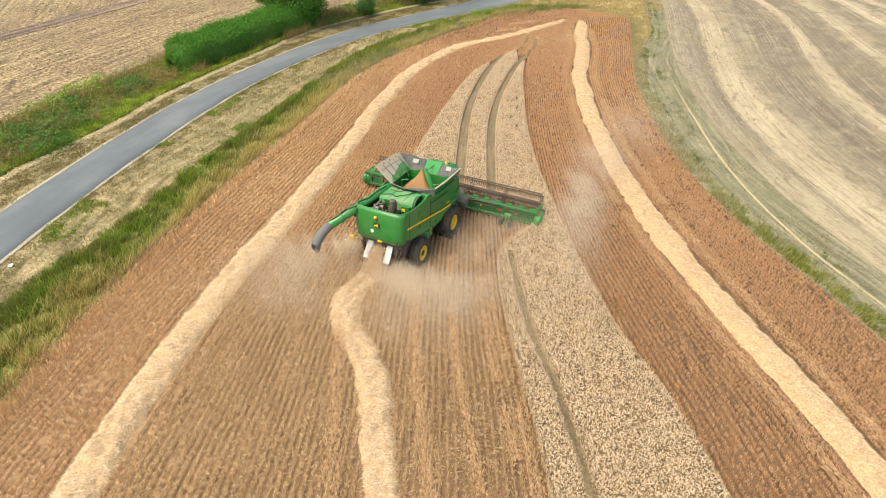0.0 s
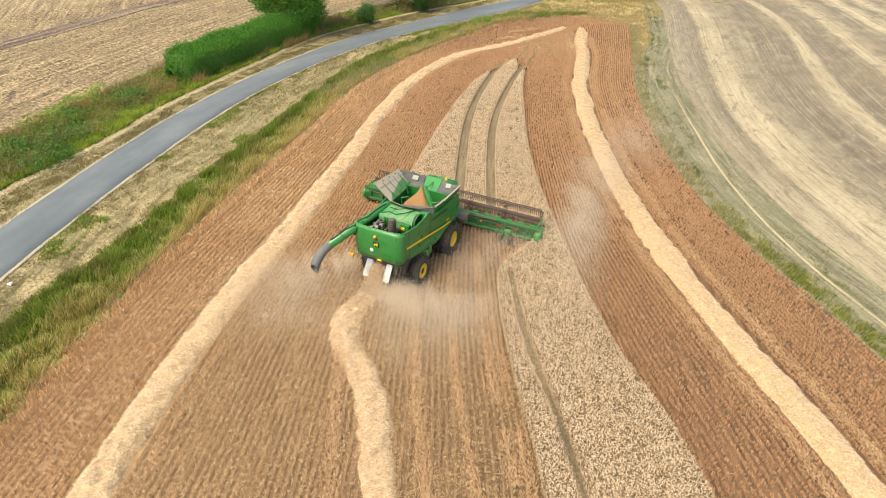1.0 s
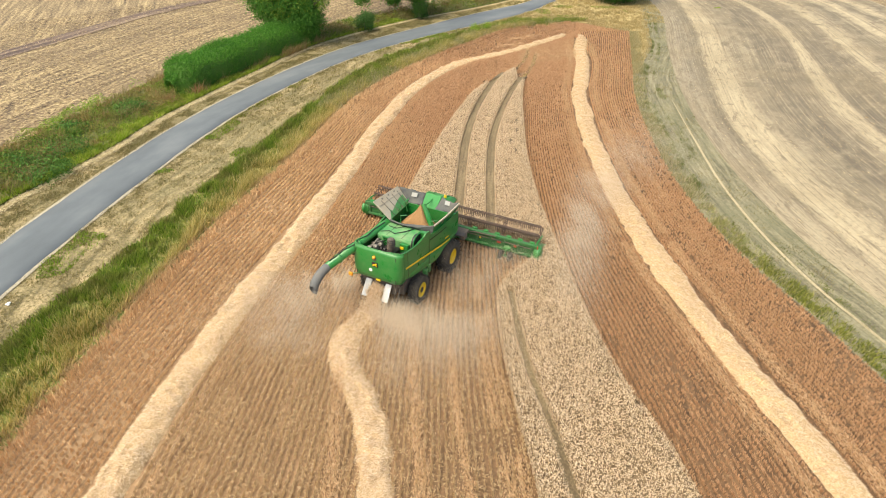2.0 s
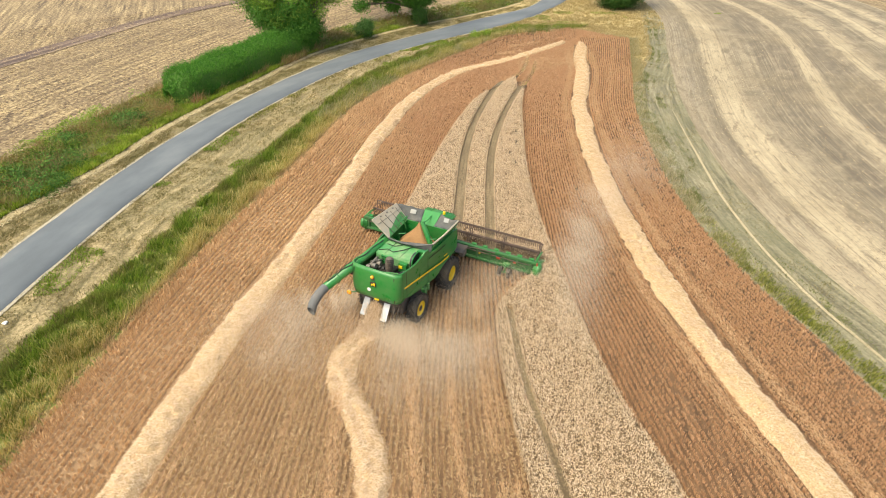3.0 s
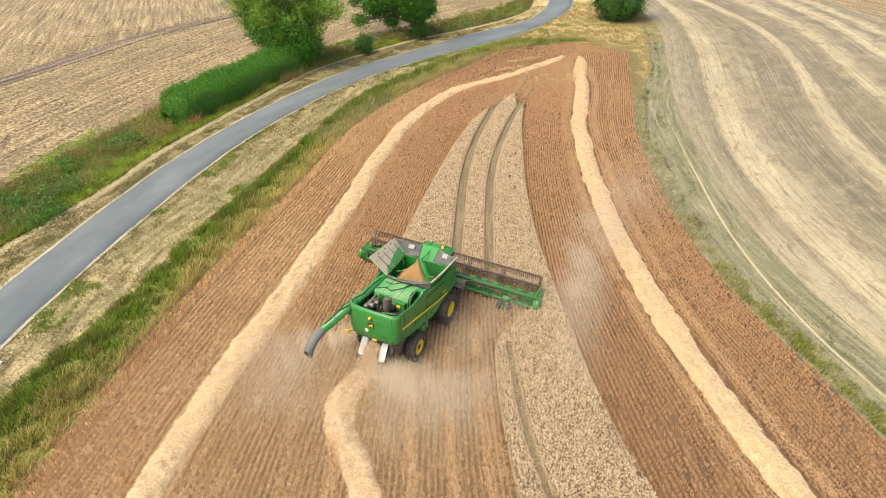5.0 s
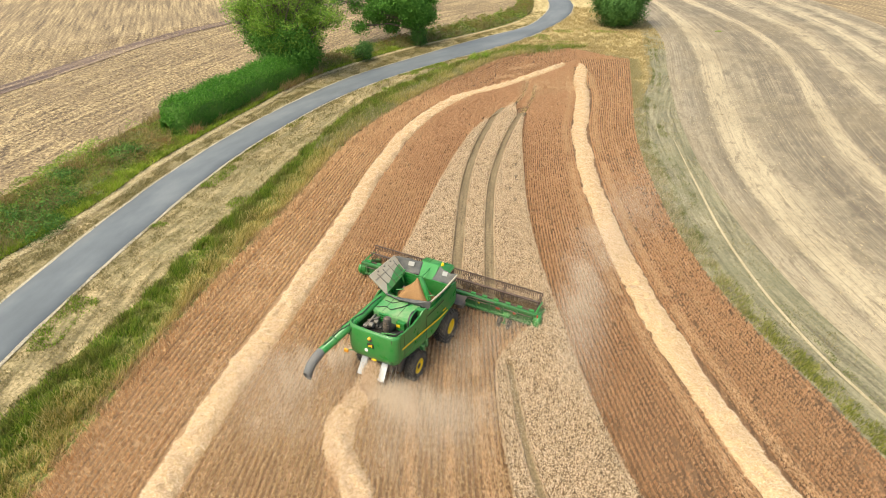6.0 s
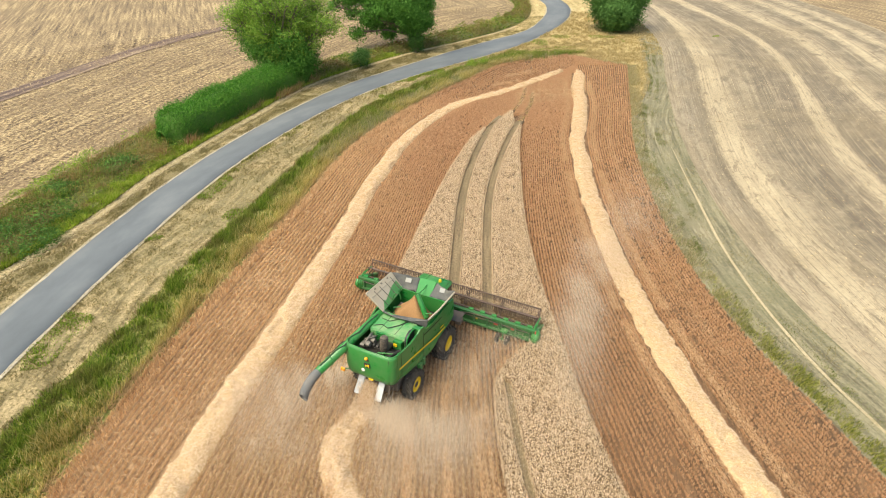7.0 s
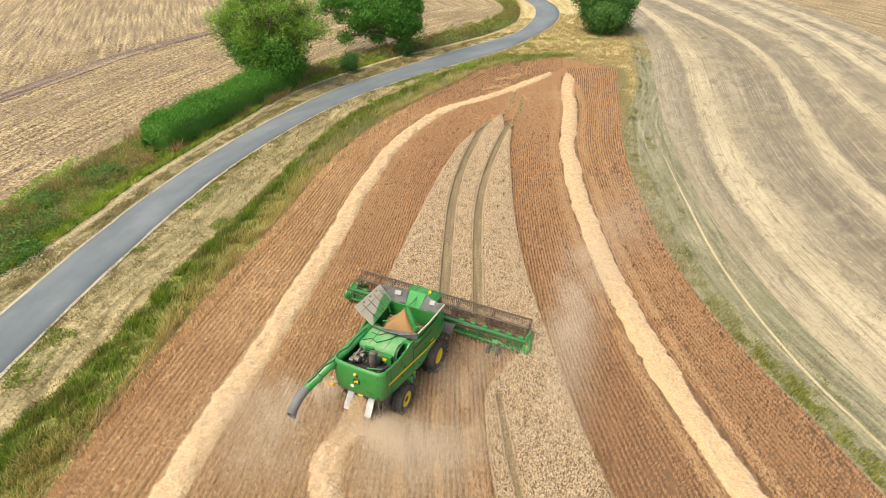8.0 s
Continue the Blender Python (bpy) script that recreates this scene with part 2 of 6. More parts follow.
WEEDS = blade_mat("rough_weeds", [(0.055, 0.115, 0.008), (0.10, 0.18, 0.013), (0.16, 0.26, 0.022), (0.26, 0.33, 0.04)], [(0.16, 0.11, 0.035), (0.32, 0.22, 0.085), (0.17, 0.19, 0.026), (0.29, 0.13, 0.055)], 0.26, glow=0.3)
FRINGE = blade_mat("fresh_fringe_leaves", [(0.13, 0.25, 0.014), (0.20, 0.34, 0.022), (0.30, 0.43, 0.045)], [(0.13, 0.23, 0.02), (0.30, 0.25, 0.08), (0.18, 0.24, 0.03)], 0.35, glow=0.35)
RUSSET = blade_mat("russet_stems", [(0.22, 0.14, 0.05), (0.36, 0.25, 0.10), (0.48, 0.36, 0.17), (0.18, 0.20, 0.04)], [(0.34, 0.16, 0.07), (0.42, 0.28, 0.12), (0.52, 0.40, 0.21)], 0.4, glow=0.3)
BRAMBLE = blade_mat("bramble_leaves", [(0.04, 0.11, 0.012), (0.075, 0.175, 0.022), (0.13, 0.25, 0.036)], glow=0.3)
HEDGE = blade_mat("hedge_leaves", [(0.035, 0.14, 0.008), (0.055, 0.19, 0.011), (0.08, 0.235, 0.016), (0.12, 0.30, 0.03)], glow=0.25)
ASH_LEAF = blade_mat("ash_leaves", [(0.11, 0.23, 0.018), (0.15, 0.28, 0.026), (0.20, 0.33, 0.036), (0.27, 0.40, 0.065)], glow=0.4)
OAK_AND_LOW_ASH_LEAF = blade_mat("oak_and_low_ash_leaves", [(0.045, 0.155, 0.010), (0.06, 0.185, 0.013), (0.075, 0.215, 0.018), (0.10, 0.25, 0.03)], glow=0.25)
DARK_LEAF = blade_mat("dark_leaves", [(0.035, 0.105, 0.012), (0.045, 0.125, 0.015), (0.06, 0.15, 0.02), (0.08, 0.185, 0.032)], glow=0.15)
CHAFF = blade_mat("chaff", [(0.62, 0.49, 0.33), (0.72, 0.59, 0.43), (0.80, 0.69, 0.54)], glow=0.5)


DUST = blade_mat("airborne_dust", [(0.70, 0.58, 0.44), (0.77, 0.66, 0.52), (0.83, 0.74, 0.62)], glow=0.5)
OLD_STRAW = blade_mat("old_stubble_stalks", [(0.12, 0.08, 0.055), (0.20, 0.14, 0.09), (0.46, 0.35, 0.19), (0.58, 0.46, 0.26)])


def bark_mat():
    s = Shade("bark", 0.95)
    n = s.noise(s.coords("Object", (6, 6, 1.2)), 2.0, 5, 0.7)
    s.colour(s.ramp(n, [(0.3, (0.06, 0.045, 0.03)), (0.7, (0.20, 0.16, 0.12))]))
    return s.bump(n, 0.8, 0.05).m


BARK = bark_mat()
GREEN = paint_mat("green_machine_paint", (0.009, 0.175, 0.028), (0.15, 0.21, 0.10), 0.38, 0.26)
# Green darkened for the shadow the header lies in; dust lies in patches.
HEADER_SHADE_GREEN = paint_mat("dusty_shaded_header_paint", (0.007, 0.115, 0.022), (0.13, 0.15, 0.085), 0.5, 0.45)
GREEN_SHEET = paint_mat("green_tank_sheet", (0.010, 0.19, 0.032), (0.12, 0.22, 0.09), 0.25, 0.6)
DECK_GREEN = paint_mat("dusty_deck_paint", (0.03, 0.235, 0.06), (0.30, 0.36, 0.20), 0.75, 0.5)
GREEN_DUSTY = paint_mat("dusty_green_paint", (0.016, 0.175, 0.034), (0.20, 0.23, 0.12), 0.55)
YELLOW = paint_mat("yellow_paint", (0.80, 0.55, 0.01), amount=0.2)
RUBBER = paint_mat("dusty_rubber", (0.022, 0.022, 0.023), (0.15, 0.12, 0.085), 0.6, 0.85)
BLACK = paint_mat("black_plastic", (0.012, 0.012, 0.013), (0.10, 0.085, 0.06), 0.35, 0.5)
DARK_STEEL = paint_mat("dark_steel", (0.045, 0.042, 0.04), (0.22, 0.16, 0.11), 0.6, 0.6)
REEL_STEEL = paint_mat("worn_reel_steel", (0.05, 0.036, 0.03), (0.18, 0.11, 0.08), 0.7, 0.6)
STEEL = paint_mat("galvanised_steel", (0.47, 0.48, 0.49), (0.3, 0.25, 0.19), 0.5, 0.45, 0.3)
ENGINE_METAL = paint_mat("oily_engine_metal", (0.17, 0.165, 0.15), (0.2, 0.15, 0.1), 0.6, 0.5, 0.2)
GREY_SPOUT = paint_mat("grey_rubber_spout", (0.10, 0.105, 0.11), (0.25, 0.21, 0.16), 0.5, 0.7)
BEIGE_SHEET = paint_mat("dusty_beige_sheet", (0.33, 0.30, 0.24), (0.36, 0.29, 0.2), 0.7, 0.7)
TARP = paint_mat("dark_tarpaulin", (0.05, 0.056, 0.06), (0.22, 0.2, 0.17), 0.6, 0.75)
WHITE_PATCH = paint_mat("pale_window_sheet", (0.30, 0.32, 0.32), amount=0.4, rough=0.5)
RED = paint_mat("red_reflector", (0.55, 0.035, 0.02), amount=0.25, rough=0.3)
AMBER = paint_mat("amber_lens", (0.8, 0.33, 0.02), amount=0.15, rough=0.2)
WHITE = paint_mat("white_sticker", (0.8, 0.8, 0.78), amount=0.2)


def grain_mat():
    s = Shade("wheat_grain", 0.8)
    n = s.noise(s.coords("Object"), 40, 4, 0.7)
    s.colour(s.ramp(n, [(0.3, (0.20, 0.10, 0.035)), (0.6, (0.34, 0.185, 0.075)), (0.8, (0.44, 0.26, 0.12))]))
    return s.bump(n, 0.5, 0.03).m


GRAIN = grain_mat()


def glass_mat():
    s = Shade("cab_glass", 0.08)
    s.colour((0.02, 0.03, 0.03))
    return s.m


GLASS = glass_mat()


# ---- geometry helpers ----
def part(name, bm, material, parent=None, label="", smooth=False):
    """Links a bmesh as one mesh object, under its thing or part."""
    me = bpy.data.meshes.new(name)
    bmesh.ops.recalc_face_normals(bm, faces=bm.faces)
    bm.to_mesh(me)
    bm.free()
    for f in me.polygons:
        f.use_smooth = smooth
    me.materials.append(material)
    ob = new(name, me)
    if parent:
        ob.parent = parent
    if label:
        tagged(ob, label)
    return ob


def fast_mesh(name, verts, corners, material, uvs=None, smooth=False):
    """A mesh from arrays: corners has one row of vertex numbers for each face."""
    verts, corners = np.asarray(verts, np.float32), np.asarray(corners, np.int32)
    n, k = corners.shape
    me = bpy.data.meshes.new(name)
    me.vertices.add(len(verts))
    me.vertices.foreach_set("co", verts.ravel())
    me.loops.add(n * k)
    me.loops.foreach_set("vertex_index", corners.ravel())
    me.polygons.add(n)
    me.polygons.foreach_set("loop_start", np.arange(n, dtype=np.int32) * k)
    me.polygons.foreach_set("loop_total", np.full(n, k, np.int32))
    me.update(calc_edges=True)
    if uvs is not None:
        layer = me.uv_layers.new(name="UVMap")
        layer.data.foreach_set("uv", np.asarray(uvs, np.float32)[corners.ravel()].ravel())
    if smooth:
        me.polygons.foreach_set("use_smooth", np.ones(n, bool))
    me.materials.append(material)
    return me


def curve_x(*points):
    """x as a smooth function of y through points (y, x)."""
    ys, xs = np.array(points, float).T
    h, d = np.diff(ys), np.diff(xs) / np.diff(ys)
    m = np.zeros(len(ys))
    m[0], m[-1] = d[0], d[-1]
    same = d[:-1] * d[1:] > 0
    m[1:-1] = np.where(same, (d[:-1] * h[1:] + d[1:] * h[:-1]) / (h[:-1] + h[1:]), 0.5 * (d[:-1] + d[1:]))

    def f(y):
        y = np.asarray(y, float)
        i = np.clip(np.searchsorted(ys, y) - 1, 0, len(ys) - 2)
        t = np.clip((y - ys[i]) / h[i], -8, 8)
        inside = (t >= 0) & (t <= 1)
        a = (2 * t**3 - 3 * t**2 + 1) * xs[i] + (t**3 - 2 * t**2 + t) * h[i] * m[i] + (3 * t**2 - 2 * t**3) * xs[i + 1] + (t**3 - t**2) * h[i] * m[i + 1]
        out = np.where(t < 0, xs[0] + m[0] * (y - ys[0]), xs[-1] + m[-1] * (y - ys[-1]))
        return np.where(inside, a, out)

    return f


def smooth_noise(x, y, seed, cell):
    """Cheap value noise on arrays, 0 to 1."""
    r = np.random.RandomState(seed).rand(256, 256)
    u, v = np.asarray(x) / cell + 500.3, np.asarray(y) / cell + 500.7
    i, j = np.floor(u).astype(int), np.floor(v).astype(int)
    a, b = u - i, v - j
    a, b = a * a * (3 - 2 * a), b * b * (3 - 2 * b)
    i, j, i1, j1 = i % 256, j % 256, (i + 1) % 256, (j + 1) % 256
    return (r[i, j] * (1 - a) + r[i1, j] * a) * (1 - b) + (r[i, j1] * (1 - a) + r[i1, j1] * a) * b


def loft(name, guides, y0, y1, z, material, step=0.8, cols=12, rough=0.0, metres=True, label="", category="ground", hem=False):
    """A sheet between guide curves x(y); its UVs run across (metres, or the guide's number) and along."""
    ys = np.arange(y0, y1 + step, step)
    lines = np.array([g(ys) for g in guides])
    u = np.linspace(0, len(guides) - 1, (len(guides) - 1) * cols + 1)
    i = np.minimum(u.astype(int), len(guides) - 2)
    f = (u - i)[:, None]
    xs = (lines[i] * (1 - f) + lines[i + 1] * f).T
    yy = np.repeat(ys[:, None], xs.shape[1], 1)
    zz = z + rough * (smooth_noise(xs, yy, 3, 0.9) + smooth_noise(xs, yy, 4, 3.1) - 1.0)
    if hem:
        zz[:, 0] = zz[:, -1] = 0.0
    across = xs - xs[:, :1] if metres else np.repeat(u[None], len(ys), 0)
    verts = np.stack([xs, yy, zz], -1).reshape(-1, 3)
    w = xs.shape[1]
    a = (np.arange(len(ys) - 1)[:, None] * w + np.arange(w - 1)[None]).ravel()
    corners = np.stack([a, a + 1, a + w + 1, a + w], 1)
    me = fast_mesh(name, verts, corners, material, np.stack([across.ravel(), yy.ravel()], 1), rough > 0)
    return tagged(new(name, me), label, category, kind="structure")


def blades(name, base, rise, width, material, label, category, sideways=None):
    """One object of many thin three-cornered blades, each from its base along its rise."""
    n = len(base)
    ang = np.random.rand(n) * 2 * np.pi if sideways is None else sideways
    w = np.stack([np.cos(ang), np.sin(ang), np.zeros(n)], 1) * (np.asarray(width) * np.ones(n))[:, None] / 2
    verts = np.stack([base - w, base + w, base + rise], 1).reshape(-1, 3)
    me = fast_mesh(name, verts, np.arange(3 * n).reshape(-1, 3), material)
    return tagged(new(name, me), label, category, kind="stuff")


def slivers(name, mid, along, width, material, label, category, parent=None, tilt=0.6):
    """Many thin four-cornered strips, each round its middle: straws or leaves."""
    n = len(mid)
    side = np.cross(along, np.random.randn(n, 3) * (tilt, tilt, 0.15) + (0, 0, 1))
    side *= (np.asarray(width) * np.ones(n) / 2 / (np.linalg.norm(side, axis=1) + 1e-9))[:, None]
    h = along / 2
    verts = np.stack([mid - h, mid + side, mid + h, mid - side], 1).reshape(-1, 3)
    me = fast_mesh(name, verts, np.arange(4 * n).reshape(-1, 4), material)
    ob = new(name, me)
    if parent:
        ob.parent = parent
        return ob
    return tagged(ob, label, category, kind="stuff")


def spread(left, right, y0, y1, density):
    """Points strewn evenly between two curves, with their place across, 0 to 1."""
    ys = np.linspace(y0, y1, 400)
    w = np.maximum(right(ys) - left(ys), 0)
    n = int(w.mean() * (y1 - y0) * density)
    y = np.interp(np.random.rand(n), np.cumsum(w) / w.sum(), ys)
    f = np.random.rand(n)
    return left(y) * (1 - f) + right(y) * f, y, f


def shifted(g, dx):
    return lambda y: g(y) + dx


# ---- the plan: lines x(y) ----
FIELD_L = curve_x((-30, -18.6), (0, -18.4), (16.6, -18.0), (24.8, -17.0), (32.2, -15.7), (38.6, -14.2), (46.8, -12.1), (59.9, -9.0), (69.9, -4.3), (79.8, 2.3), (89.0, 10.5), (92.4, 17.8))
FIELD_R = curve_x((-30, 22.0), (0, 21.8), (21.3, 21.0), (26, 20.0), (30.5, 18.8), (39.9, 17.6), (51.5, 18.1), (59.8, 19.1), (70.7, 21.5), (79, 23.4), (87.4, 25.3))
FIELD_SIDE = FIELD_R


def FIELD_R(y):
    """The stubble's eastern edge, with its square far corner."""
    return np.where(np.asarray(y) < 87.4, FIELD_SIDE(y), 25.3 - (np.asarray(y) - 87.4) * 1.45)


def TRACK_L(y):
    """The track leaves the field's edge near its far corner."""
    f = np.clip((np.asarray(y) - 66) / 16, 0, 1)
    return FIELD_SIDE(y) + 2.2 * f * f * (3 - 2 * f) + 0.25 * (smooth_noise(y, np.asarray(y) * 0, 9, 1.6) - 0.5) * (f > 0)


ROW_L = curve_x((-30, -13.4), (0, -13.2), (12.5, -12.95), (16.7, -12.55), (21.8, -11.95), (28.1, -10.75), (35.9, -9.0), (45, -7.3), (53.2, -5.9), (61.3, -3.8), (66.5, -1.6), (72.1, 2.2), (74.9, 5.8), (78.7, 10.0), (83.9, 14.9))
ROW_R = curve_x((-30, 18.5), (0, 17.6), (13.7, 16.2), (17.1, 15.7), (21.7, 14.7), (26, 13.9), (32, 13.0), (38.3, 12.6), (44.5, 12.5), (54.8, 13.0), (64.5, 14.25), (68.5, 15.3), (72.6, 16.1), (77, 16.5), (83.2, 17.7), (88, 18.2))
ROW_NEW = curve_x((-30, -0.5), (0, -1.2), (12.9, -2.1), (15.7, -2.6), (18.1, -3.0), (20.2, -3.8), (21.4, -4.45), (22.6, -4.83), (24.0, -4.85), (25.0, -4.45), (25.9, -3.95), (26.6, -3.6))
CROP_L = curve_x((36, -3.3), (41.5, -2.1), (48.3, -0.6), (55.8, 1.3), (61.8, 3.4), (66.4, 6.3), (68.5, 8.6))
CROP_R = curve_x((-30, 13.6), (0, 11.4), (12.8, 10.1), (16.8, 9.5), (21.3, 8.3), (25.8, 7.6), (31.8, 7.0), (39, 6.5), (45.5, 6.5), (52.3, 6.9), (59.6, 7.5), (65, 8.3), (68.5, 9.0))
CROP_B = curve_x((-30, 6.2), (0, 4.9), (12.9, 4.0), (15.9, 3.8), (19.7, 3.35), (25.9, 3.0), (28.0, 3.25), (29.3, 4.1), (30.4, 5.05), (31.2, 5.74), (32.1, 6.2))
TRAM_L = curve_x((36, 0.9), (43, 1.3), (47.3, 1.6), (53.3, 2.4), (60.1, 3.9), (66.5, 6.0), (69.7, 7.9), (76, 9.8), (79, 10.2))
TRAM_R = curve_x((36, 3.1), (43, 3.45), (48.2, 3.9), (54.4, 5.0), (61.5, 6.8), (66.8, 8.5), (71.1, 9.9), (76, 10.9))
TRAM_B = curve_x((-30, 7.6), (0, 6.3), (12.9, 5.35), (17.7, 4.8), (21.7, 4.1), (26.7, 3.75), (30, 3.6))
GRASS_L = curve_x((-30, -22.8), (0, -22.6), (25.2, -21.5), (28.6, -20.5), (32.7, -19.3), (39.1, -18.0), (45.5, -16.2), (56.1, -13.6), (70, -9.2), (79.8, -2.9), (88.8, 4.8), (95.0, 13.0), (96, 16.5))
ROAD_R = curve_x((-30, -26.0), (0, -25.4), (26.6, -24.5), (34.3, -23.7), (40.1, -22.8), (47.3, -21.5), (55.9, -19.3), (63.8, -16.3), (73.6, -11.2), (81.6, -5.0), (87.8, 1.2), (93, 6.7), (97.9, 11.3), (105, 16.2), (112, 20.1), (119.8, 22.9), (129.8, 23.6), (150, 18), (200, 0))
ROAD_L = curve_x((-30, -29.5), (0, -29.0), (31.8, -27.8), (37, -27.1), (43.3, -26.1), (52, -24.2), (60.9, -21.3), (70.3, -17.2), (79.4, -12.0), (87.3, -5.3), (94.8, 1.3), (100.8, 7.2), (105, 11.6), (115.3, 17.0), (123.6, 19.1), (129.8, 19.3), (150, 13.6), (200, -5))
BANK_R = curve_x((-30, -31.0), (0, -30.6), (30, -31.0), (37.1, -30.9), (39.6, -30.1), (43.2, -28.95), (46.0, -28.1), (52.2, -26.95), (58.7, -24.9), (64.2, -23.0), (67.1, -21.9), (77.7, -17.8), (86.2, -11.8), (93.9, -4.9), (100.2, 2.4), (107.3, 9.4), (124.6, 16.2), (150, 10))
BANK_L = curve_x((-30, -39.5), (30, -38.6), (42.0, -37.4), (45.5, -36.4), (49.0, -35.2), (53.2, -33.9), (58.5, -32.6), (61.4, -31.9), (65.1, -31.0), (73.2, -27.4), (80, -24.0), (88, -17.5), (96, -9.0), (104, 0.0), (112, 7.5), (126, 13.2), (150, 7))
GRASS_R = curve_x((-30, 25.6), (0, 25.2), (27.1, 24.4), (34.6, 23.1), (43.2, 22.7), (52.5, 23.2), (62.6, 24.6), (80.8, 28.6), (96.9, 32.7), (109.1, 34.0), (125, 33), (150, 28))
PATH_R = curve_x((-30, 24.6), (0, 23.8), (24.2, 22.6), (28.3, 21.6), (33.8, 20.9), (40.6, 20.8), (50.4, 21.7), (57.2, 22.5), (70, 24.2), (85, 28.0))
BAND_A = curve_x((-30, 27.5), (0, 27.0), (30, 26.3), (39.5, 25.6), (51.4, 26.0), (70.7, 30.1), (93.8, 36.0), (115.3, 39.3), (127.1, 39.6), (150, 37))
BAND_B = curve_x((-30, 31.5), (0, 30.4), (34.5, 29.2), (42.4, 28.7), (55.9, 30.0), (74.4, 34.2), (93.8, 39.3), (109.1, 41.2), (127.1, 40.9), (150, 38.6))
BAND_C = curve_x((-30, 38), (20, 36.5), (46.1, 36.5), (54.7, 37.4), (65.6, 39.8), (80.8, 44.8), (96.8, 48.2), (111.1, 48.7), (127.1, 46.2), (150, 43))
BAND_D = curve_x((-30, 42), (20, 40.5), (51.3, 39.9), (59.7, 41.3), (70.6, 44.4), (80.7, 47.0), (93.8, 50.2), (107.2, 51.0), (124.6, 49.7), (150, 46.5))
BAND_E = curve_x((-30, 58), (30, 54), (75.3, 55.3), (88.1, 57.9), (103.5, 60.4), (119.7, 60.5), (132.5, 59.5), (150, 56))
BAND_F = curve_x((-30, 76), (60, 70), (90, 71), (110, 73), (130, 72), (150, 68))

LEFT_TRACK = curve_x((-30, -76.0), (40, -62.0), (75.8, -52.5), (83.4, -49.8), (92.6, -46.6), (102, -41.9), (107.4, -37.9), (116, -30), (130, -14), (145, 2))

# ---- the ground and the strips that lie on it ----
tagged(new("ground", fast_mesh("ground", [(x, y, 0.0) for y in (-700, -30, 150, 1500) for x in (-1200, -40, 80, 1200)],
       [(r * 4 + c, r * 4 + c + 1, r * 4 + c + 5, r * 4 + c + 4) for r in range(3) for c in range(3)], SOIL_LEFT,
       [(x + 0.39 * y, y) for y in (-700, -30, 150, 1500) for x in (-1200, -40, 80, 1200)])),
       "pale harvested farmland reaching to the horizon", "ground", kind="structure")
loft("stubble_field_west", [LEFT_TRACK, lambda y: 0.5 * (LEFT_TRACK(y) + BANK_L(y)), BANK_L], -30, 128, 0.02, SOIL_LEFT, 1.0, 20, 0.05, label="pale harvested stubble field beyond the weedy bank", category="field")
loft("cultivated_strip", [shifted(LEFT_TRACK, -1.6), LEFT_TRACK, shifted(LEFT_TRACK, 1.6)], 40, 140, 0.09, DARK_STRIP, 0.8, 6, 0.06, label="dark strip of tilled soil across the old stubble", category="ground")
loft("road_corridor", [BANK_R, FIELD_L], -30, 92, 0.035, VERGE, 0.6, 24, 0.04, label="dry mown grass verge beside the lane", category="verge")
loft("headland", [BANK_R, GRASS_R], 92, 150, 0.02, HEADLAND, 1.0, 24, 0.03, label="dry yellow grass at the field corner", category="ground")
loft("long_grass_strip", [GRASS_L, FIELD_L], -30, 94, 0.07, GRASS_GROUND, 0.6, 8, 0.05, label="rough strip of long grass", category="verge")
loft("bank", [BANK_L, BANK_R], -30, 150, 0.22, BANK, 0.8, 14, 0.35, label="weedy bank beside the lane", category="bank", hem=True)
loft("field_corner", [FIELD_R, GRASS_R], 66.0, 93.0, 0.042, HEADLAND, 0.4, 12, 0.02, label="dry yellow grass round the stubble's corner", category="ground")
loft("grass_track", [TRACK_L, GRASS_R], -30, 112, 0.075, TRACK_GRASS, 0.6, 10, 0.04, label="worn grass track between two fields", category="track")
loft("banded_field", [GRASS_R, BAND_A, BAND_B, BAND_C, BAND_D, BAND_E, BAND_F], -30, 150, 0.03, RIGHT_FIELD, 1.0, 8, 0.04, False, label="harvested field with pale straw bands", category="field")
loft("harvested_field", [FIELD_L, ROW_L, lambda y: 0.5 * (ROW_L(y) + ROW_R(y)), ROW_R, FIELD_R], -30, 92.4, 0.06, SHADED_SOIL_FIELD, 0.5, 26, 0.05, label="freshly cut reddish-brown wheat stubble field", category="field")
loft("footpath", [shifted(PATH_R, -0.10), lambda y: PATH_R(y) + np.where(y > 48, 0.10 - 0.014 * (y - 48), 0.10)], -30, 60, 0.115, PATH_MAT, 0.6, 2, 0.02, label="narrow pale worn path in the grass", category="path")


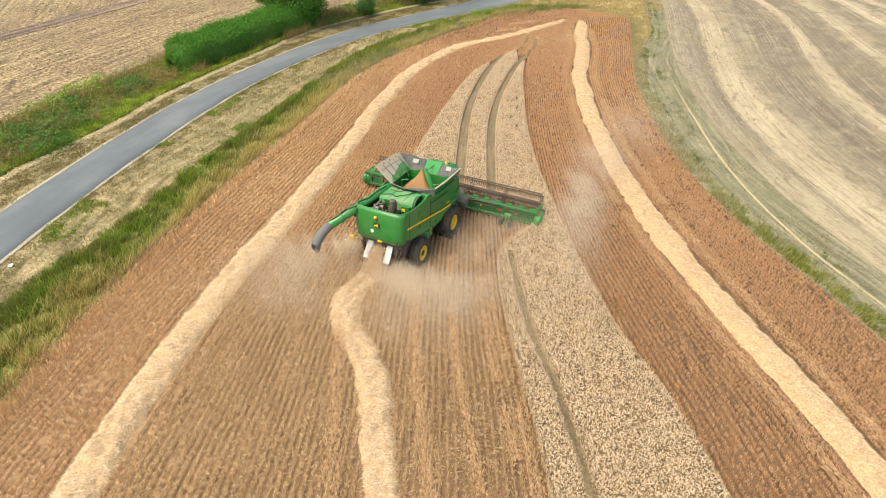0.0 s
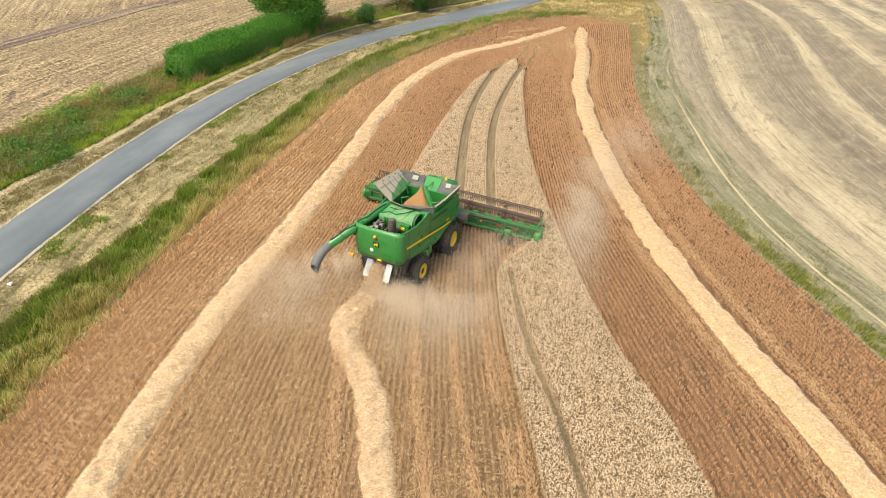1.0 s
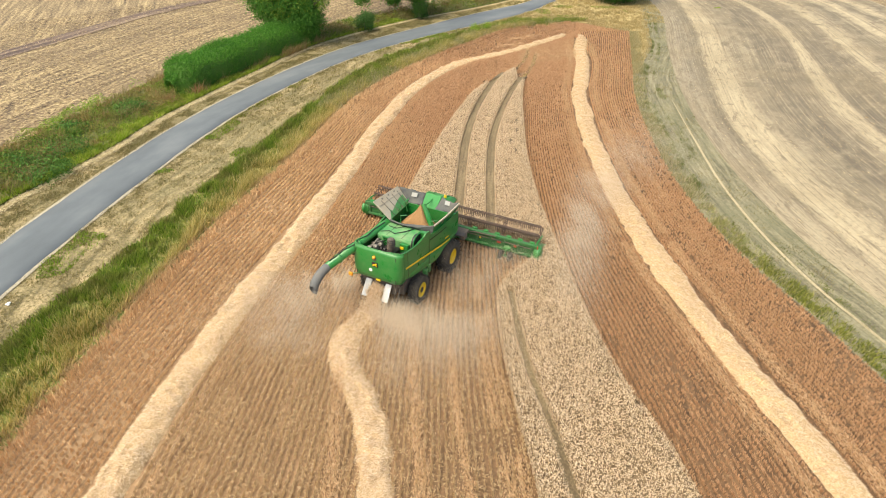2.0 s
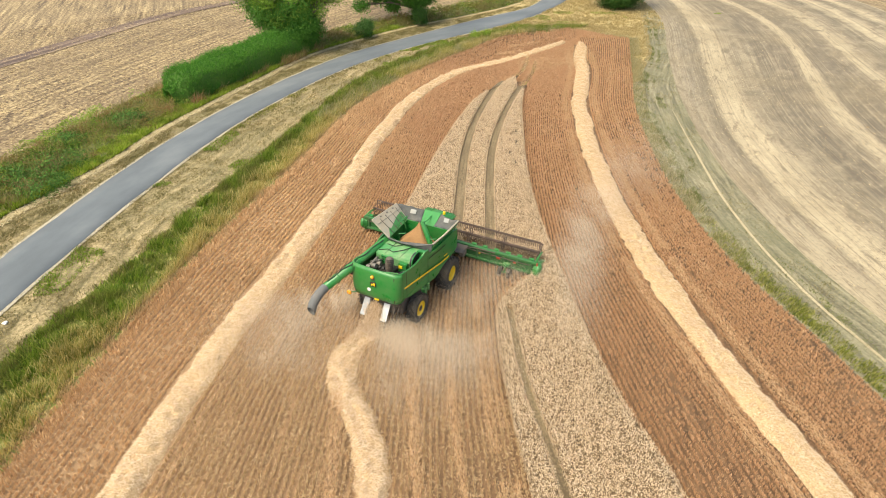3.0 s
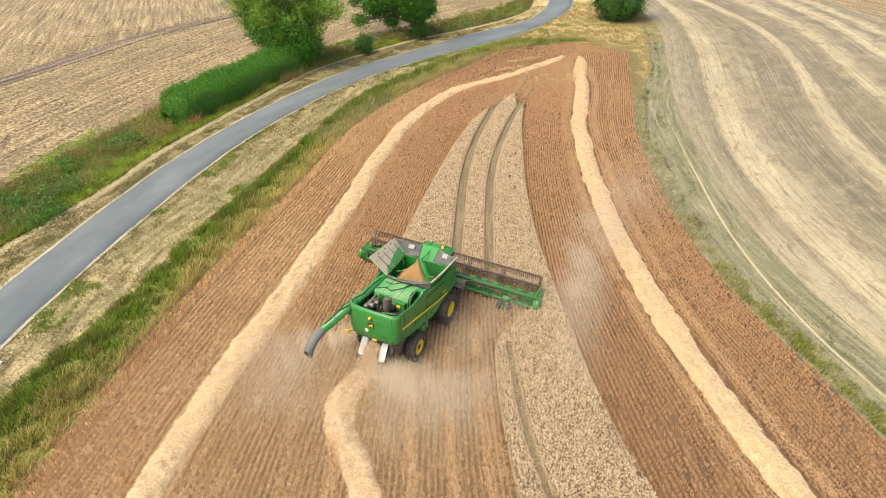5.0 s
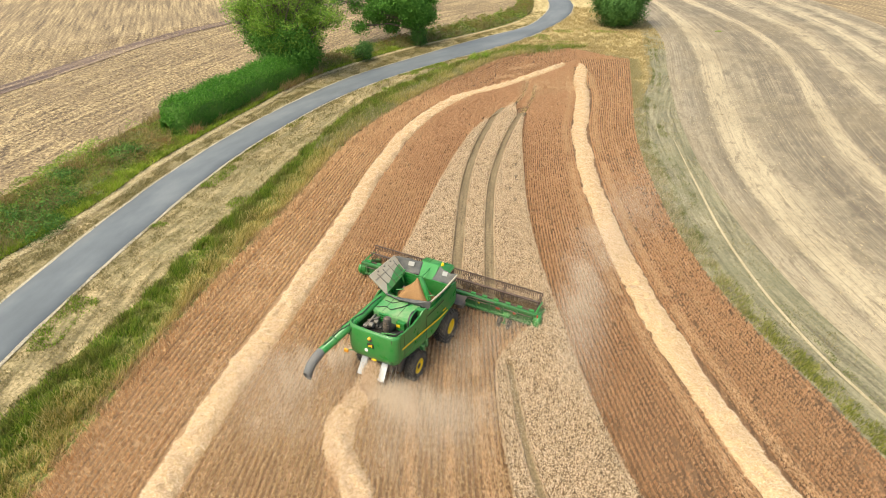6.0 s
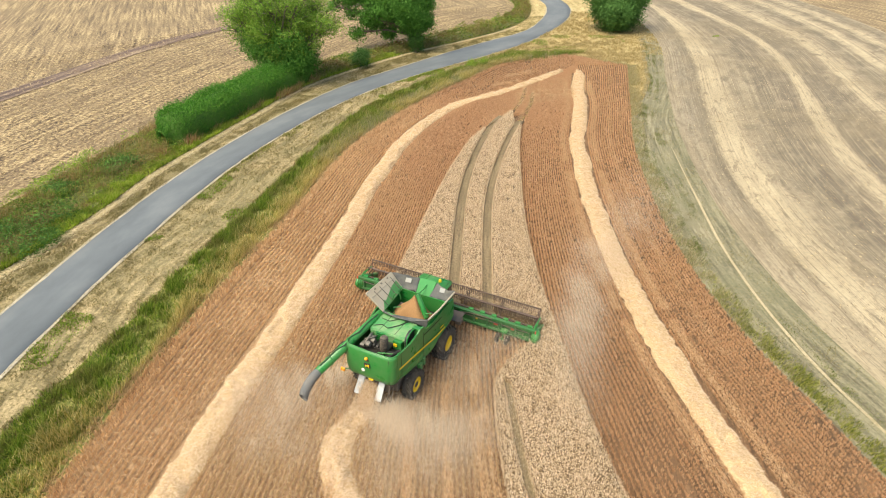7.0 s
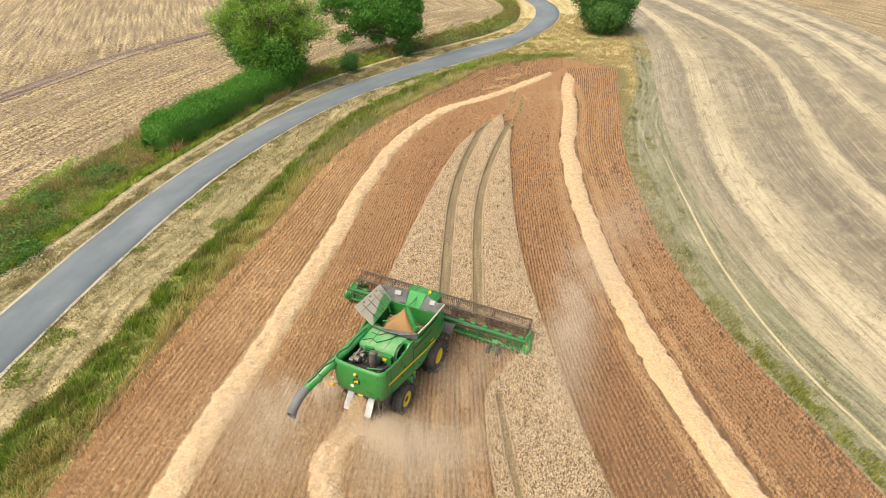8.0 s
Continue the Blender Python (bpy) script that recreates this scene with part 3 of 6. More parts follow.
def lane():
    """The asphalt lane: a crowned slab with edges."""
    ys = np.arange(-30, 200, 0.7)
    a, b = ROAD_L(ys), ROAD_R(ys)
    n = 9
    f = np.linspace(0, 1, n)
    xs = a[:, None] * (1 - f) + b[:, None] * f
    xs[:, 0] += 0.12 * (smooth_noise(ys, ys * 0, 7, 1.3) - 0.5)
    xs[:, -1] += 0.12 * (smooth_noise(ys, ys * 0, 8, 1.3) - 0.5)
    zs = np.repeat((0.085 + 0.05 * (1 - (2 * f - 1) ** 2))[None], len(ys), 0)
    zs[:, 0] = zs[:, -1] = 0.0
    xs[:, 1], xs[:, -2] = xs[:, 0] + 0.03, xs[:, -1] - 0.03
    verts = np.stack([xs, np.repeat(ys[:, None], n, 1), zs], -1).reshape(-1, 3)
    k = (np.arange(len(ys) - 1)[:, None] * n + np.arange(n - 1)[None]).ravel()
    uv = np.stack([np.repeat(f[None], len(ys), 0).ravel(), np.repeat(ys, n)], 1)
    me = fast_mesh("road", verts, np.stack([k, k + 1, k + n + 1, k + n], 1), ROAD, uv)
    tagged(new("road", me), "narrow grey asphalt country lane", "road", kind="structure")


lane()

for edge_line, lo, hi in ((ROAD_L, -0.22, 0.08), (ROAD_R, -0.08, 0.22)):
    loft("road_edge", [shifted(edge_line, lo), shifted(edge_line, hi)], -30, 125, 0.085, ROAD_EDGE, 0.5, 3, 0.02, label="pale dusty gravel edge of the lane", category="road edge")


# ---- mesh pieces ----
def box(bm, x0, x1, y0, y1, z0, z1, bevel=0.0):
    """A box with bevelled edges."""
    made = bmesh.ops.create_cube(bm, size=1.0, matrix=Matrix.LocRotScale(((x0 + x1) / 2, (y0 + y1) / 2, (z0 + z1) / 2), None, (x1 - x0, y1 - y0, z1 - z0)))
    if bevel:
        edges = list({e for v in made["verts"] for e in v.link_edges})
        bmesh.ops.bevel(bm, geom=edges, offset=bevel, segments=2, affect="EDGES", profile=0.6)


def prism(bm, outline, x0, x1, skew=None):
    """A side outline of (y, z), drawn out from x0 to x1; skew(y) shifts x."""
    k = skew or (lambda y: 0.0)
    a = [bm.verts.new((x0 + k(y), y, z)) for y, z in outline]
    b = [bm.verts.new((x1 + k(y), y, z)) for y, z in outline]
    bm.faces.new(a)
    bm.faces.new(b[::-1])
    for i in range(len(a)):
        j = (i + 1) % len(a)
        bm.faces.new((a[i], a[j], b[j], b[i]))


def tube(bm, points, radius, sides=10, cap=True):
    """A round pipe along points; radius is one number or one for each point."""
    pts = [Vector(p) for p in points]
    rs = radius if isinstance(radius, (list, tuple)) else [radius] * len(pts)
    rings = []
    for i, p in enumerate(pts):
        d = (pts[min(i + 1, len(pts) - 1)] - pts[max(i - 1, 0)]).normalized()
        s = d.cross(Vector((0, 0, 1)) if abs(d.z) < 0.95 else Vector((1, 0, 0))).normalized()
        u = s.cross(d)
        rings.append([bm.verts.new(p + rs[i] * (math.cos(a) * s + math.sin(a) * u)) for a in (2 * math.pi * k / sides for k in range(sides))])
    for a, b in zip(rings, rings[1:]):
        for k in range(sides):
            bm.faces.new((a[k], a[(k + 1) % sides], b[(k + 1) % sides], b[k]))
    if cap:
        bm.faces.new(rings[0][::-1])
        bm.faces.new(rings[-1])


def lathe_x(bm, profile, sides=32, at=(0, 0, 0), cap=True):
    """A turned shape round the x axis; profile of (x, radius)."""
    rings = [[bm.verts.new((at[0] + x, at[1] + r * math.cos(a), at[2] + r * math.sin(a))) for a in (2 * math.pi * k / sides for k in range(sides))] for x, r in profile]
    for a, b in zip(rings, rings[1:]):
        for k in range(sides):
            bm.faces.new((a[k], a[(k + 1) % sides], b[(k + 1) % sides], b[k]))
    if cap:
        bm.faces.new(rings[0][::-1])
        bm.faces.new(rings[-1])


def sheet(bm, corners, thick=0.04):
    """A flat plate with thickness through corners given in order."""
    p = [Vector(c) for c in corners]
    n = (p[1] - p[0]).cross(p[2] - p[0]).normalized() * thick / 2
    a, b = [bm.verts.new(c + n) for c in p], [bm.verts.new(c - n) for c in p]
    bm.faces.new(a)
    bm.faces.new(b[::-1])
    for i in range(len(p)):
        j = (i + 1) % len(p)
        bm.faces.new((a[i], a[j], b[j], b[i]))


def make(fn, *args, **kw):
    bm = bmesh.new()
    fn(bm, *args, **kw)
    return bm


# ---- the combine harvester ----
MACHINE_X, MACHINE_Y, MACHINE_TURN = -1.15, 30.86, 25.8

def wheel(parent, x, y, radius, width, rim_r, outer):
    """A lugged farm tyre on a yellow dished rim. outer: the side that faces away from the machine."""
    hub = part("wheel", make(lathe_x, [(-0.2, 0.16), (0.2, 0.16)], 16), DARK_STEEL, parent)
    hub.location = (x, y, radius)
    w = width / 2
    tyre = bmesh.new()
    lathe_x(tyre, [(-w * 0.7, rim_r), (-w * 0.98, rim_r + 0.12), (-w, radius * 0.8), (-w * 0.86, radius * 0.89), (-w * 0.4, radius * 0.905), (w * 0.4, radius * 0.905),
                   (w * 0.86, radius * 0.89), (w, radius * 0.78), (w * 0.98, rim_r + 0.12), (w * 0.7, rim_r)], 48, (0, 0, 0), False)
    lugs = 22
    for side in (-1, 1):
        for k in range(lugs):
            a = 2 * math.pi * (k + (0.5 if side > 0 else 0)) / lugs
            for i in range(3):
                f0, f1 = i / 3, (i + 1) / 3
                q = []
                for f, e in ((f0, -1), (f1, -1), (f1, 1), (f0, 1)):
                    t = a + 0.32 * f + e * 0.045
                    for r in (radius * 0.87, radius * (1.0 if f < 0.7 else 0.975)):
                        q.append(Vector((side * w * (0.02 + 0.98 * f), r * math.cos(t), r * math.sin(t))))
                vs = [tyre.verts.new(v) for v in q]
                tyre.faces.new((vs[1], vs[3], vs[5], vs[7]))
                tyre.faces.new((vs[0], vs[2], vs[3], vs[1]))
                tyre.faces.new((vs[4], vs[6], vs[7], vs[5]))
                if i == 2:
                    tyre.faces.new((vs[2], vs[4], vs[5], vs[3]))
    part("tyre", tyre, RUBBER, hub, "dusty black lugged rubber tyre")
    rim = bmesh.new()
    o = outer * w
    lathe_x(rim, [(o * 0.2, rim_r * 0.98), (o * 0.78, rim_r * 1.0), (o * 0.80, rim_r * 0.93), (o * 0.5, rim_r * 0.86), (o * 0.42, rim_r * 0.5), (o * 0.62, rim_r * 0.42), (o * 0.64, rim_r * 0.2)], 32)
    for k in range(8):
        a = 2 * math.pi * k / 8
        lathe_x(rim, [(o * 0.5, 0.03), (o * 0.68, 0.03)], 8, (0, rim_r * 0.33 * math.cos(a), rim_r * 0.33 * math.sin(a)))
    part("rim", rim, YELLOW, hub, "yellow steel rim")
    return hub


def side_skew(y):
    """The body widens towards the front."""
    return 0.26 * max(0.0, min(1.0, (y + 4.8) / 3.6))


def body_panels(c):
    chassis = bmesh.new()
    box(chassis, -1.15, 1.15, -4.5, 1.2, 0.95, 2.5, 0.08)
    box(chassis, -1.15, 1.15, -4.9, -4.4, 1.7, 2.6, 0.06)
    box(chassis, -1.3, 1.3, -0.25, 0.25, 0.75, 1.15, 0.05)
    box(chassis, -1.2, 1.2, -3.62, -3.38, 0.6, 0.95, 0.03)
    part("chassis", chassis, DARK_STEEL, c)
    outline = [(-4.88, 2.36), (-4.2, 2.10), (-3.3, 1.98), (-2.55, 1.9), (-1.85, 1.74), (-1.35, 1.82), (-0.95, 2.06), (0.7, 2.12), (0.95, 2.3), (0.95, 3.5), (0.3, 3.6), (-1.95, 3.6),
               (-2.32, 3.72), (-2.45, 4.02), (-2.75, 4.06), (-3.05, 3.90), (-3.7, 3.80), (-4.55, 3.88), (-4.88, 3.98)]
    for s in (1, -1):
        bm = bmesh.new()
        prism(bm, outline if s > 0 else outline[:12] + [(-2.6, 3.5), (-3.0, 3.28), (-4.4, 3.30), (-4.88, 3.9)], s * 1.38, s * 1.46, lambda y: s * side_skew(y))
        bmesh.ops.bevel(bm, geom=[e for e in bm.edges if abs(e.verts[0].co.y - e.verts[1].co.y) > 0.3], offset=0.025, segments=2, affect="EDGES")
        p = part("side_panel", bm, GREEN, c, "glossy green side panel with dust")

        def band(path, half):
            bm = bmesh.new()
            for (ya, za), (yb, zb) in zip(path, path[1:]):
                xa, xb = s * (1.466 + side_skew(ya)), s * (1.466 + side_skew(yb))
                sheet(bm, [(xa, ya, za - half), (xb, yb, zb - half), (xb, yb, zb + half), (xa, ya, za + half)], 0.012)
            return bm

        part("stripe", band([(-4.75, 2.97), (-3.6, 2.80), (-2.4, 2.61), (-1.2, 2.42), (-0.15, 2.26)], 0.05), YELLOW, p, "yellow stripe")
        part("side_slot", band([(-2.40, 3.44), (-1.4, 3.36), (-0.6, 3.30)], 0.028), BLACK, p)
        part("side_lettering", band([(-0.75, 2.62), (-0.35, 2.56)], 0.04), YELLOW, p, "short yellow bar of lettering")
        for ya, za, zb in ((-2.5, 1.95, 3.66), (-4.55, 2.3, 3.85)):
            xa = s * (1.464 + side_skew(ya))
            part("panel_joint", make(sheet, [(xa, ya - 0.014, za), (xa, ya + 0.014, za), (xa, ya + 0.014, zb), (xa, ya - 0.014, zb)], 0.01), BLACK, p)
        latch = bmesh.new()
        box(latch, s * 1.60 - 0.1, s * 1.60 + 0.1, -2.62, -2.42, 1.45, 1.92, 0.03)
        box(latch, s * 1.55 - 0.12, s * 1.55 + 0.12, -2.95, -2.7, 1.3, 1.75, 0.03)
        part("side_bracket", latch, GREEN_DUSTY, c, "dusty green bracket under the panel")
    hood = bmesh.new()
    plan = []
    for i in range(9):
        a = math.radians(90 * i / 8)
        plan.append((-1.45 + 0.45 * (1 - math.cos(a)), -4.98 - 0.36 * math.sin(a)))
    plan = [(-1.45, -4.75)] + plan + [(-0.5, -5.39), (0, -5.41), (0.5, -5.39)] + [(-x, y) for x, y in plan[::-1]] + [(1.45, -4.75)]
    levels = [(2.06, 0.92, 0.20), (2.18, 0.965, 0.07), (2.5, 0.995, 0.01), (2.9, 1.0, 0.0), (3.4, 1.0, 0.03), (3.75, 0.995, 0.08), (3.93, 0.985, 0.13)]
    shells = []
    for inset in (0.0, 0.06):
        shells.append([[hood.verts.new((x * (k - inset / 1.4), y + dy + inset * (1 if y < -4.85 else 0), z + (0.07 * (1 - (x / 1.45) ** 2) if z > 3.6 else 0) + (0.06 if z < 2.3 and abs(x) < 0.6 else 0)))
                        for x, y in plan] for z, k, dy in levels])
    for sh in shells:
        for a, b in zip(sh, sh[1:]):
            for i in range(len(plan) - 1):
                hood.faces.new((a[i], a[i + 1], b[i + 1], b[i]))
    for row in (0, -1):
        for i in range(len(plan) - 1):
            hood.faces.new((shells[0][row][i], shells[0][row][i + 1], shells[1][row][i + 1], shells[1][row][i]))
    h = part("rear_hood", hood, GREEN, c, "rounded green rear hood", True)
    lip = bmesh.new()
    tube(lip, [(x * 0.96, y + 0.16, 3.94 + 0.07 * (1 - (x / 1.45) ** 2)) for x, y in plan[1:-1]], 0.035, 8)
    part("hood_lip", lip, GREEN, h, "", True)
    b = bmesh.new()
    bmesh.ops.create_uvsphere(b, u_segments=16, v_segments=10, radius=0.09, matrix=Matrix.Translation((0.0, -5.42, 3.64)))
    part("beacon", b, AMBER, h, "round amber lamp")
    part("beacon_seat", make(box, -0.1, 0.1, -5.40, -5.34, 3.42, 3.56, 0.02), DARK_STEEL, h)
    part("badge", make(box, -0.14, 0.20, -5.44, -5.40, 3.06, 3.34, 0.02), BLACK, h, "square black badge")
    lg = bmesh.new()
    for x0, x1, z0, z1 in ((-0.06, 0.14, 3.16, 3.23), (0.07, 0.16, 3.22, 3.29), (-0.08, -0.03, 3.11, 3.18), (0.10, 0.15, 3.11, 3.18)):
        box(lg, x0, x1, -5.455, -5.435, z0, z1)
    part("badge_figure", lg, YELLOW, h, "plain yellow shape")
    st = bmesh.new()
    lathe_x(st, [(-0.01, 0.10), (0.01, 0.10)], 20)
    bmesh.ops.rotate(st, verts=st.verts, matrix=Matrix.Rotation(radians(90), 3, "Z"))
    bmesh.ops.translate(st, verts=st.verts, vec=(-0.24, -5.42, 2.80))
    part("sticker", st, WHITE, h, "round white sticker")
    part("tag", make(box, 0.0, 0.26, -5.36, -5.30, 2.16, 2.26, 0.01), YELLOW, h, "small yellow plate")
    for x in (-1.16, 1.16):
        part("panel_joint", make(sheet, [(x - 0.012, -5.30, 2.25), (x + 0.012, -5.30, 2.25), (x + 0.012, -5.24, 3.8), (x - 0.012, -5.24, 3.8)], 0.02), BLACK, h)
    bar = bmesh.new()
    tube(bar, [(-1.1, -5.08, 2.06), (1.1, -5.08, 2.06)], 0.04)
    part("lower_rail", bar, DARK_STEEL, h)


def engine_bay(c):
    def piece(name, bm, *rest):
        """A part of the engine deck, which climbs towards the tail."""
        for v in bm.verts:
            v.co.y *= 1.1
            v.co.z += 0.2 + 0.2 * max(0.0, -v.co.y - 1.9)
        return part(name, bm, *rest)

    piece("engine_floor", make(box, -1.25, 1.25, -4.6, -1.9, 2.3, 2.42, 0.02), BLACK, c)
    e = bmesh.new()
    box(e, -0.5, 0.4, -3.8, -3.0, 2.42, 2.6, 0.05)
    for k in range(4):
        lathe_x(e, [(0, 0.1), (0.12, 0.1)], 12, (-0.45 + 0.22 * k, -3.7, 2.62))
    tube(e, [(0.5, -4.2, 2.6), (0.9, -4.2, 2.75), (1.05, -3.6, 2.75)], 0.09)
    box(e, 0.45, 1.1, -4.45, -3.7, 2.42, 2.62, 0.05)
    piece("engine_block", e, BLACK, c, "black engine block")
    g = bmesh.new()
    for k in range(7):
        lathe_x(g, [(-0.1, 0.09 + 0.02 * (k % 3)), (0.12, 0.09 + 0.02 * (k % 3))], 12, (-0.85 + 0.13 * (k % 3), -3.2 - 0.14 * k, 2.72 + 0.05 * (k % 2)))
    box(g, -1.05, -0.7, -3.9, -3.1, 2.45, 2.7, 0.04)
    tube(g, [(-0.95, -3.0, 2.8), (-0.8, -3.4, 2.98), (-0.75, -4.0, 2.8)], 0.05)
    tube(g, [(-0.6, -3.0, 2.8), (-0.6, -3.4, 2.9), (-0.9, -3.8, 2.9)], 0.035)
    piece("gearbox", g, ENGINE_METAL, c, "oily bare metal gearbox and pipes")
    can = bmesh.new()
    tube(can, [(0.2, -3.72, 2.55), (0.2, -3.72, 2.7), (0.2, -3.70, 2.72), (0.2, -3.64, 3.34), (0.2, -3.63, 3.42)], [0.18, 0.18, 0.2, 0.2, 0.13], 20)
    for k in range(5):
        tube(can, [(0.2, -3.70 + 0.01 * k, 2.78 + 0.11 * k), (0.2, -3.70 + 0.01 * k, 2.82 + 0.11 * k)], 0.215, 20)
    piece("air_filter", can, DARK_STEEL, c, "ribbed black air filter canister")
    cover = bmesh.new()
    prism(cover, [(-3.05, 3.02), (-3.0, 3.14), (-1.85, 3.36), (-1.6, 3.36), (-1.6, 3.2), (-2.9, 2.95)], -1.05, 1.02)
    box(cover, -1.05, 1.02, -3.06, -2.98, 2.42, 3.03, 0.01)
    bmesh.ops.bevel(cover, geom=list(cover.edges), offset=0.02, segments=2, affect="EDGES")
    cv = piece("engine_cover", cover, DECK_GREEN, c, "dusty green engine cover")
    for x in (-0.55, 0.35):
        piece("cover_seam", make(sheet, [(x, -2.98, 3.150), (x + 0.02, -2.98, 3.150), (x + 0.02, -1.86, 3.366), (x, -1.86, 3.366)], 0.012), BLACK, cv)
    hose = bmesh.new()
    tube(hose, [(-1.0, -2.85, 3.20), (-0.6, -2.6, 3.25), (-0.2, -2.75, 3.24), (0.2, -2.35, 3.31), (0.5, -1.9, 3.40)], 0.022, 6)
    tube(hose, [(-0.9, -2.2, 3.33), (-0.4, -2.25, 3.33), (-0.1, -1.95, 3.38), (0.1, -1.7, 3.40)], 0.018, 6)
    piece("hose", hose, BLACK, cv, "loose black hose")
    lad = bmesh.new()
    for x in (-0.62, -0.2):
        box(lad, x - 0.025, x + 0.025, -3.18, -3.1, 2.45, 3.12, 0.01)
    for k in range(5):
        box(lad, -0.62, -0.2, -3.2, -3.08, 2.5 + 0.14 * k, 2.54 + 0.14 * k, 0.01)
    piece("ladder", lad, GREEN, c, "small green ladder")
    guard = bmesh.new()
    box(guard, 0.45, 0.95, -3.3, -3.05, 2.45, 3.0, 0.04)
    piece("belt_guard", guard, GREEN, c)
    piece("belt_cap", make(box, 0.5, 0.72, -3.36, -3.3, 2.7, 2.86, 0.02), YELLOW, c, "yellow cap")
    scr = bmesh.new()
    lathe_x(scr, [(-0.1, 0.52), (0.05, 0.52), (0.06, 0.46), (0.03, 0.44), (0.03, 0.12), (0.08, 0.1)], 36, (1.2, -2.72, 3.06))
    piece("rotary_screen", scr, BLACK, c, "round black radiator screen")
    fr = bmesh.new()
    tube(fr, [(1.26, -2.72 + 0.56 * math.cos(a), 3.06 + 0.56 * math.sin(a)) for a in (math.pi * k / 10 for k in range(-1, 12))], 0.035, 8)
    piece("screen_rim", fr, GREEN, c)
    box_bm = bmesh.new()
    box(box_bm, 1.1, 1.5, -2.5, -2.2, 2.7, 3.62, 0.04)
    piece("tank_support", box_bm, GREEN, c)
    caps = bmesh.new()
    for x, y in ((0.55, -4.2), (0.72, -4.15), (0.88, -4.1)):
        tube(caps, [(x, y, 2.5), (x, y, 2.82), (x + 0.05, y - 0.05, 2.9)], [0.07, 0.07, 0.04], 10)
    tube(caps, [(0.3, -4.35, 2.85), (0.6, -4.3, 2.9), (0.95, -4.05, 2.8)], 0.045, 8)
    piece("filler_pipe", caps, GREEN_DUSTY, c, "dusty green pipes beside the engine")


def grain_tank(c):
    base = [(-1.45, -1.9), (1.55, -1.9), (1.62, 0.35), (-1.45, 0.35)]
    tank = bmesh.new()
    for (xa, ya), (xb, yb) in zip(base, base[1:] + base[:1]):
        sheet(tank, [(xa, ya, 2.6), (xb, yb, 2.6), (xb, yb, 3.6), (xa, ya, 3.6)], 0.06)
    tk = part("grain_tank", tank, GREEN, c, "open green grain tank")
    lo_f, lo_b, hi_b, hi_f = Vector((-1.22, 0.38, 3.58)), Vector((-1.0, -2.08, 3.78)), Vector((-1.98, -2.16, 4.70)), Vector((-1.98, 0.45, 4.42))

    def on_left(f, g, off=0.03):
        """A place on the left extension: f from front to back, g from foot to top."""
        p = lo_f.lerp(lo_b, f).lerp(hi_f.lerp(hi_b, f), g)
        return p + Vector((0.62, 0.05, 0.78)) * off

    part("left_extension", make(sheet, [lo_f, lo_b, hi_b, hi_f], 0.05), BEIGE_SHEET, tk, "raised dusty beige tank extension")
    part("inner_sheet", make(sheet, [on_left(0.02, 0), on_left(0.97, 0), on_left(0.72, 0.40), on_left(0.05, 0.55)], 0.02), GREEN_DUSTY, tk, "dusty green inner sheet")
    for f in (0.12, 0.34, 0.56, 0.78):
        part("rib", make(tube, [on_left(f, 0.02, 0.06), on_left(f + 0.02, 0.86, 0.04)], 0.022, 6), DARK_STEEL, tk, "dark steel rib")
    for g in (0.72,):
        part("rib", make(tube, [on_left(0.03, g, 0.05), on_left(0.97, g, 0.05)], 0.02, 6), BEIGE_SHEET, tk, "beige edge rib")
    rim = bmesh.new()
    tube(rim, [hi_f, hi_b], 0.04, 8)
    tube(rim, [hi_b, lo_b], 0.045, 8)
    part("edge_strip", rim, BEIGE_SHEET, tk)
    for f in (0.2, 0.45, 0.7):
        part("bolt_plate", make(sheet, [on_left(f, 0.88), on_left(f + 0.05, 0.88), on_left(f + 0.05, 0.94), on_left(f, 0.94)], 0.03), DARK_STEEL, tk)
    right = bmesh.new()
    sheet(right, [(1.52, -1.9, 3.55), (1.62, 0.35, 3.55), (1.92, 0.62, 4.20), (1.78, -0.9, 4.08), (1.58, -1.86, 3.98)], 0.05)
    part("right_extension", right, GREEN, tk, "raised green tank extension")
    rr = bmesh.new()
    tube(rr, [(1.92, 0.62, 4.22), (1.78, -0.9, 4.10), (1.58, -1.86, 4.0)], 0.05, 8)
    part("edge_strip", rr, BEIGE_SHEET, tk, "pale dusty edge strip")
    for f in (0.1, 0.35, 0.6):
        part("rib", make(tube, [(1.55, 0.3 - 2.1 * f, 3.58), (1.86 - 0.2 * f, 0.5 - 2.2 * f, 4.14 - 0.12 * f)], 0.022, 6), BEIGE_SHEET, tk)
    rear = make(sheet, [(-1.05, -1.9, 3.5), (1.52, -1.9, 3.5), (1.58, -1.88, 3.98), (0.75, -2.12, 3.80), (-0.2, -2.16, 3.74), (-1.0, -2.10, 3.80)], 0.05)
    part("rear_extension", rear, TARP, tk, "sagging dark rubber rear flap")
    tube_bm = bmesh.new()
    tube(tube_bm, [(-1.0, -2.12, 3.82), (-0.2, -2.18, 3.76), (0.75, -2.14, 3.82), (1.58, -1.88, 4.0)], 0.035, 8)
    part("edge_strip", tube_bm, TARP, tk)
    for xa, xb, top_in, top_out in ((-1.22, -0.45, (-0.52, 1.22, 4.02), (-1.96, 0.47, 4.40)), (0.45, 1.60, (1.90, 0.64, 4.18), (0.50, 1.24, 4.0))):
        cloth = make(sheet, [(xa, 0.37, 3.55), (xb, 0.5, 3.5), top_in, top_out], 0.03)
        bmesh.ops.subdivide_edges(cloth, edges=list(cloth.edges), cuts=9, use_grid_fill=True)
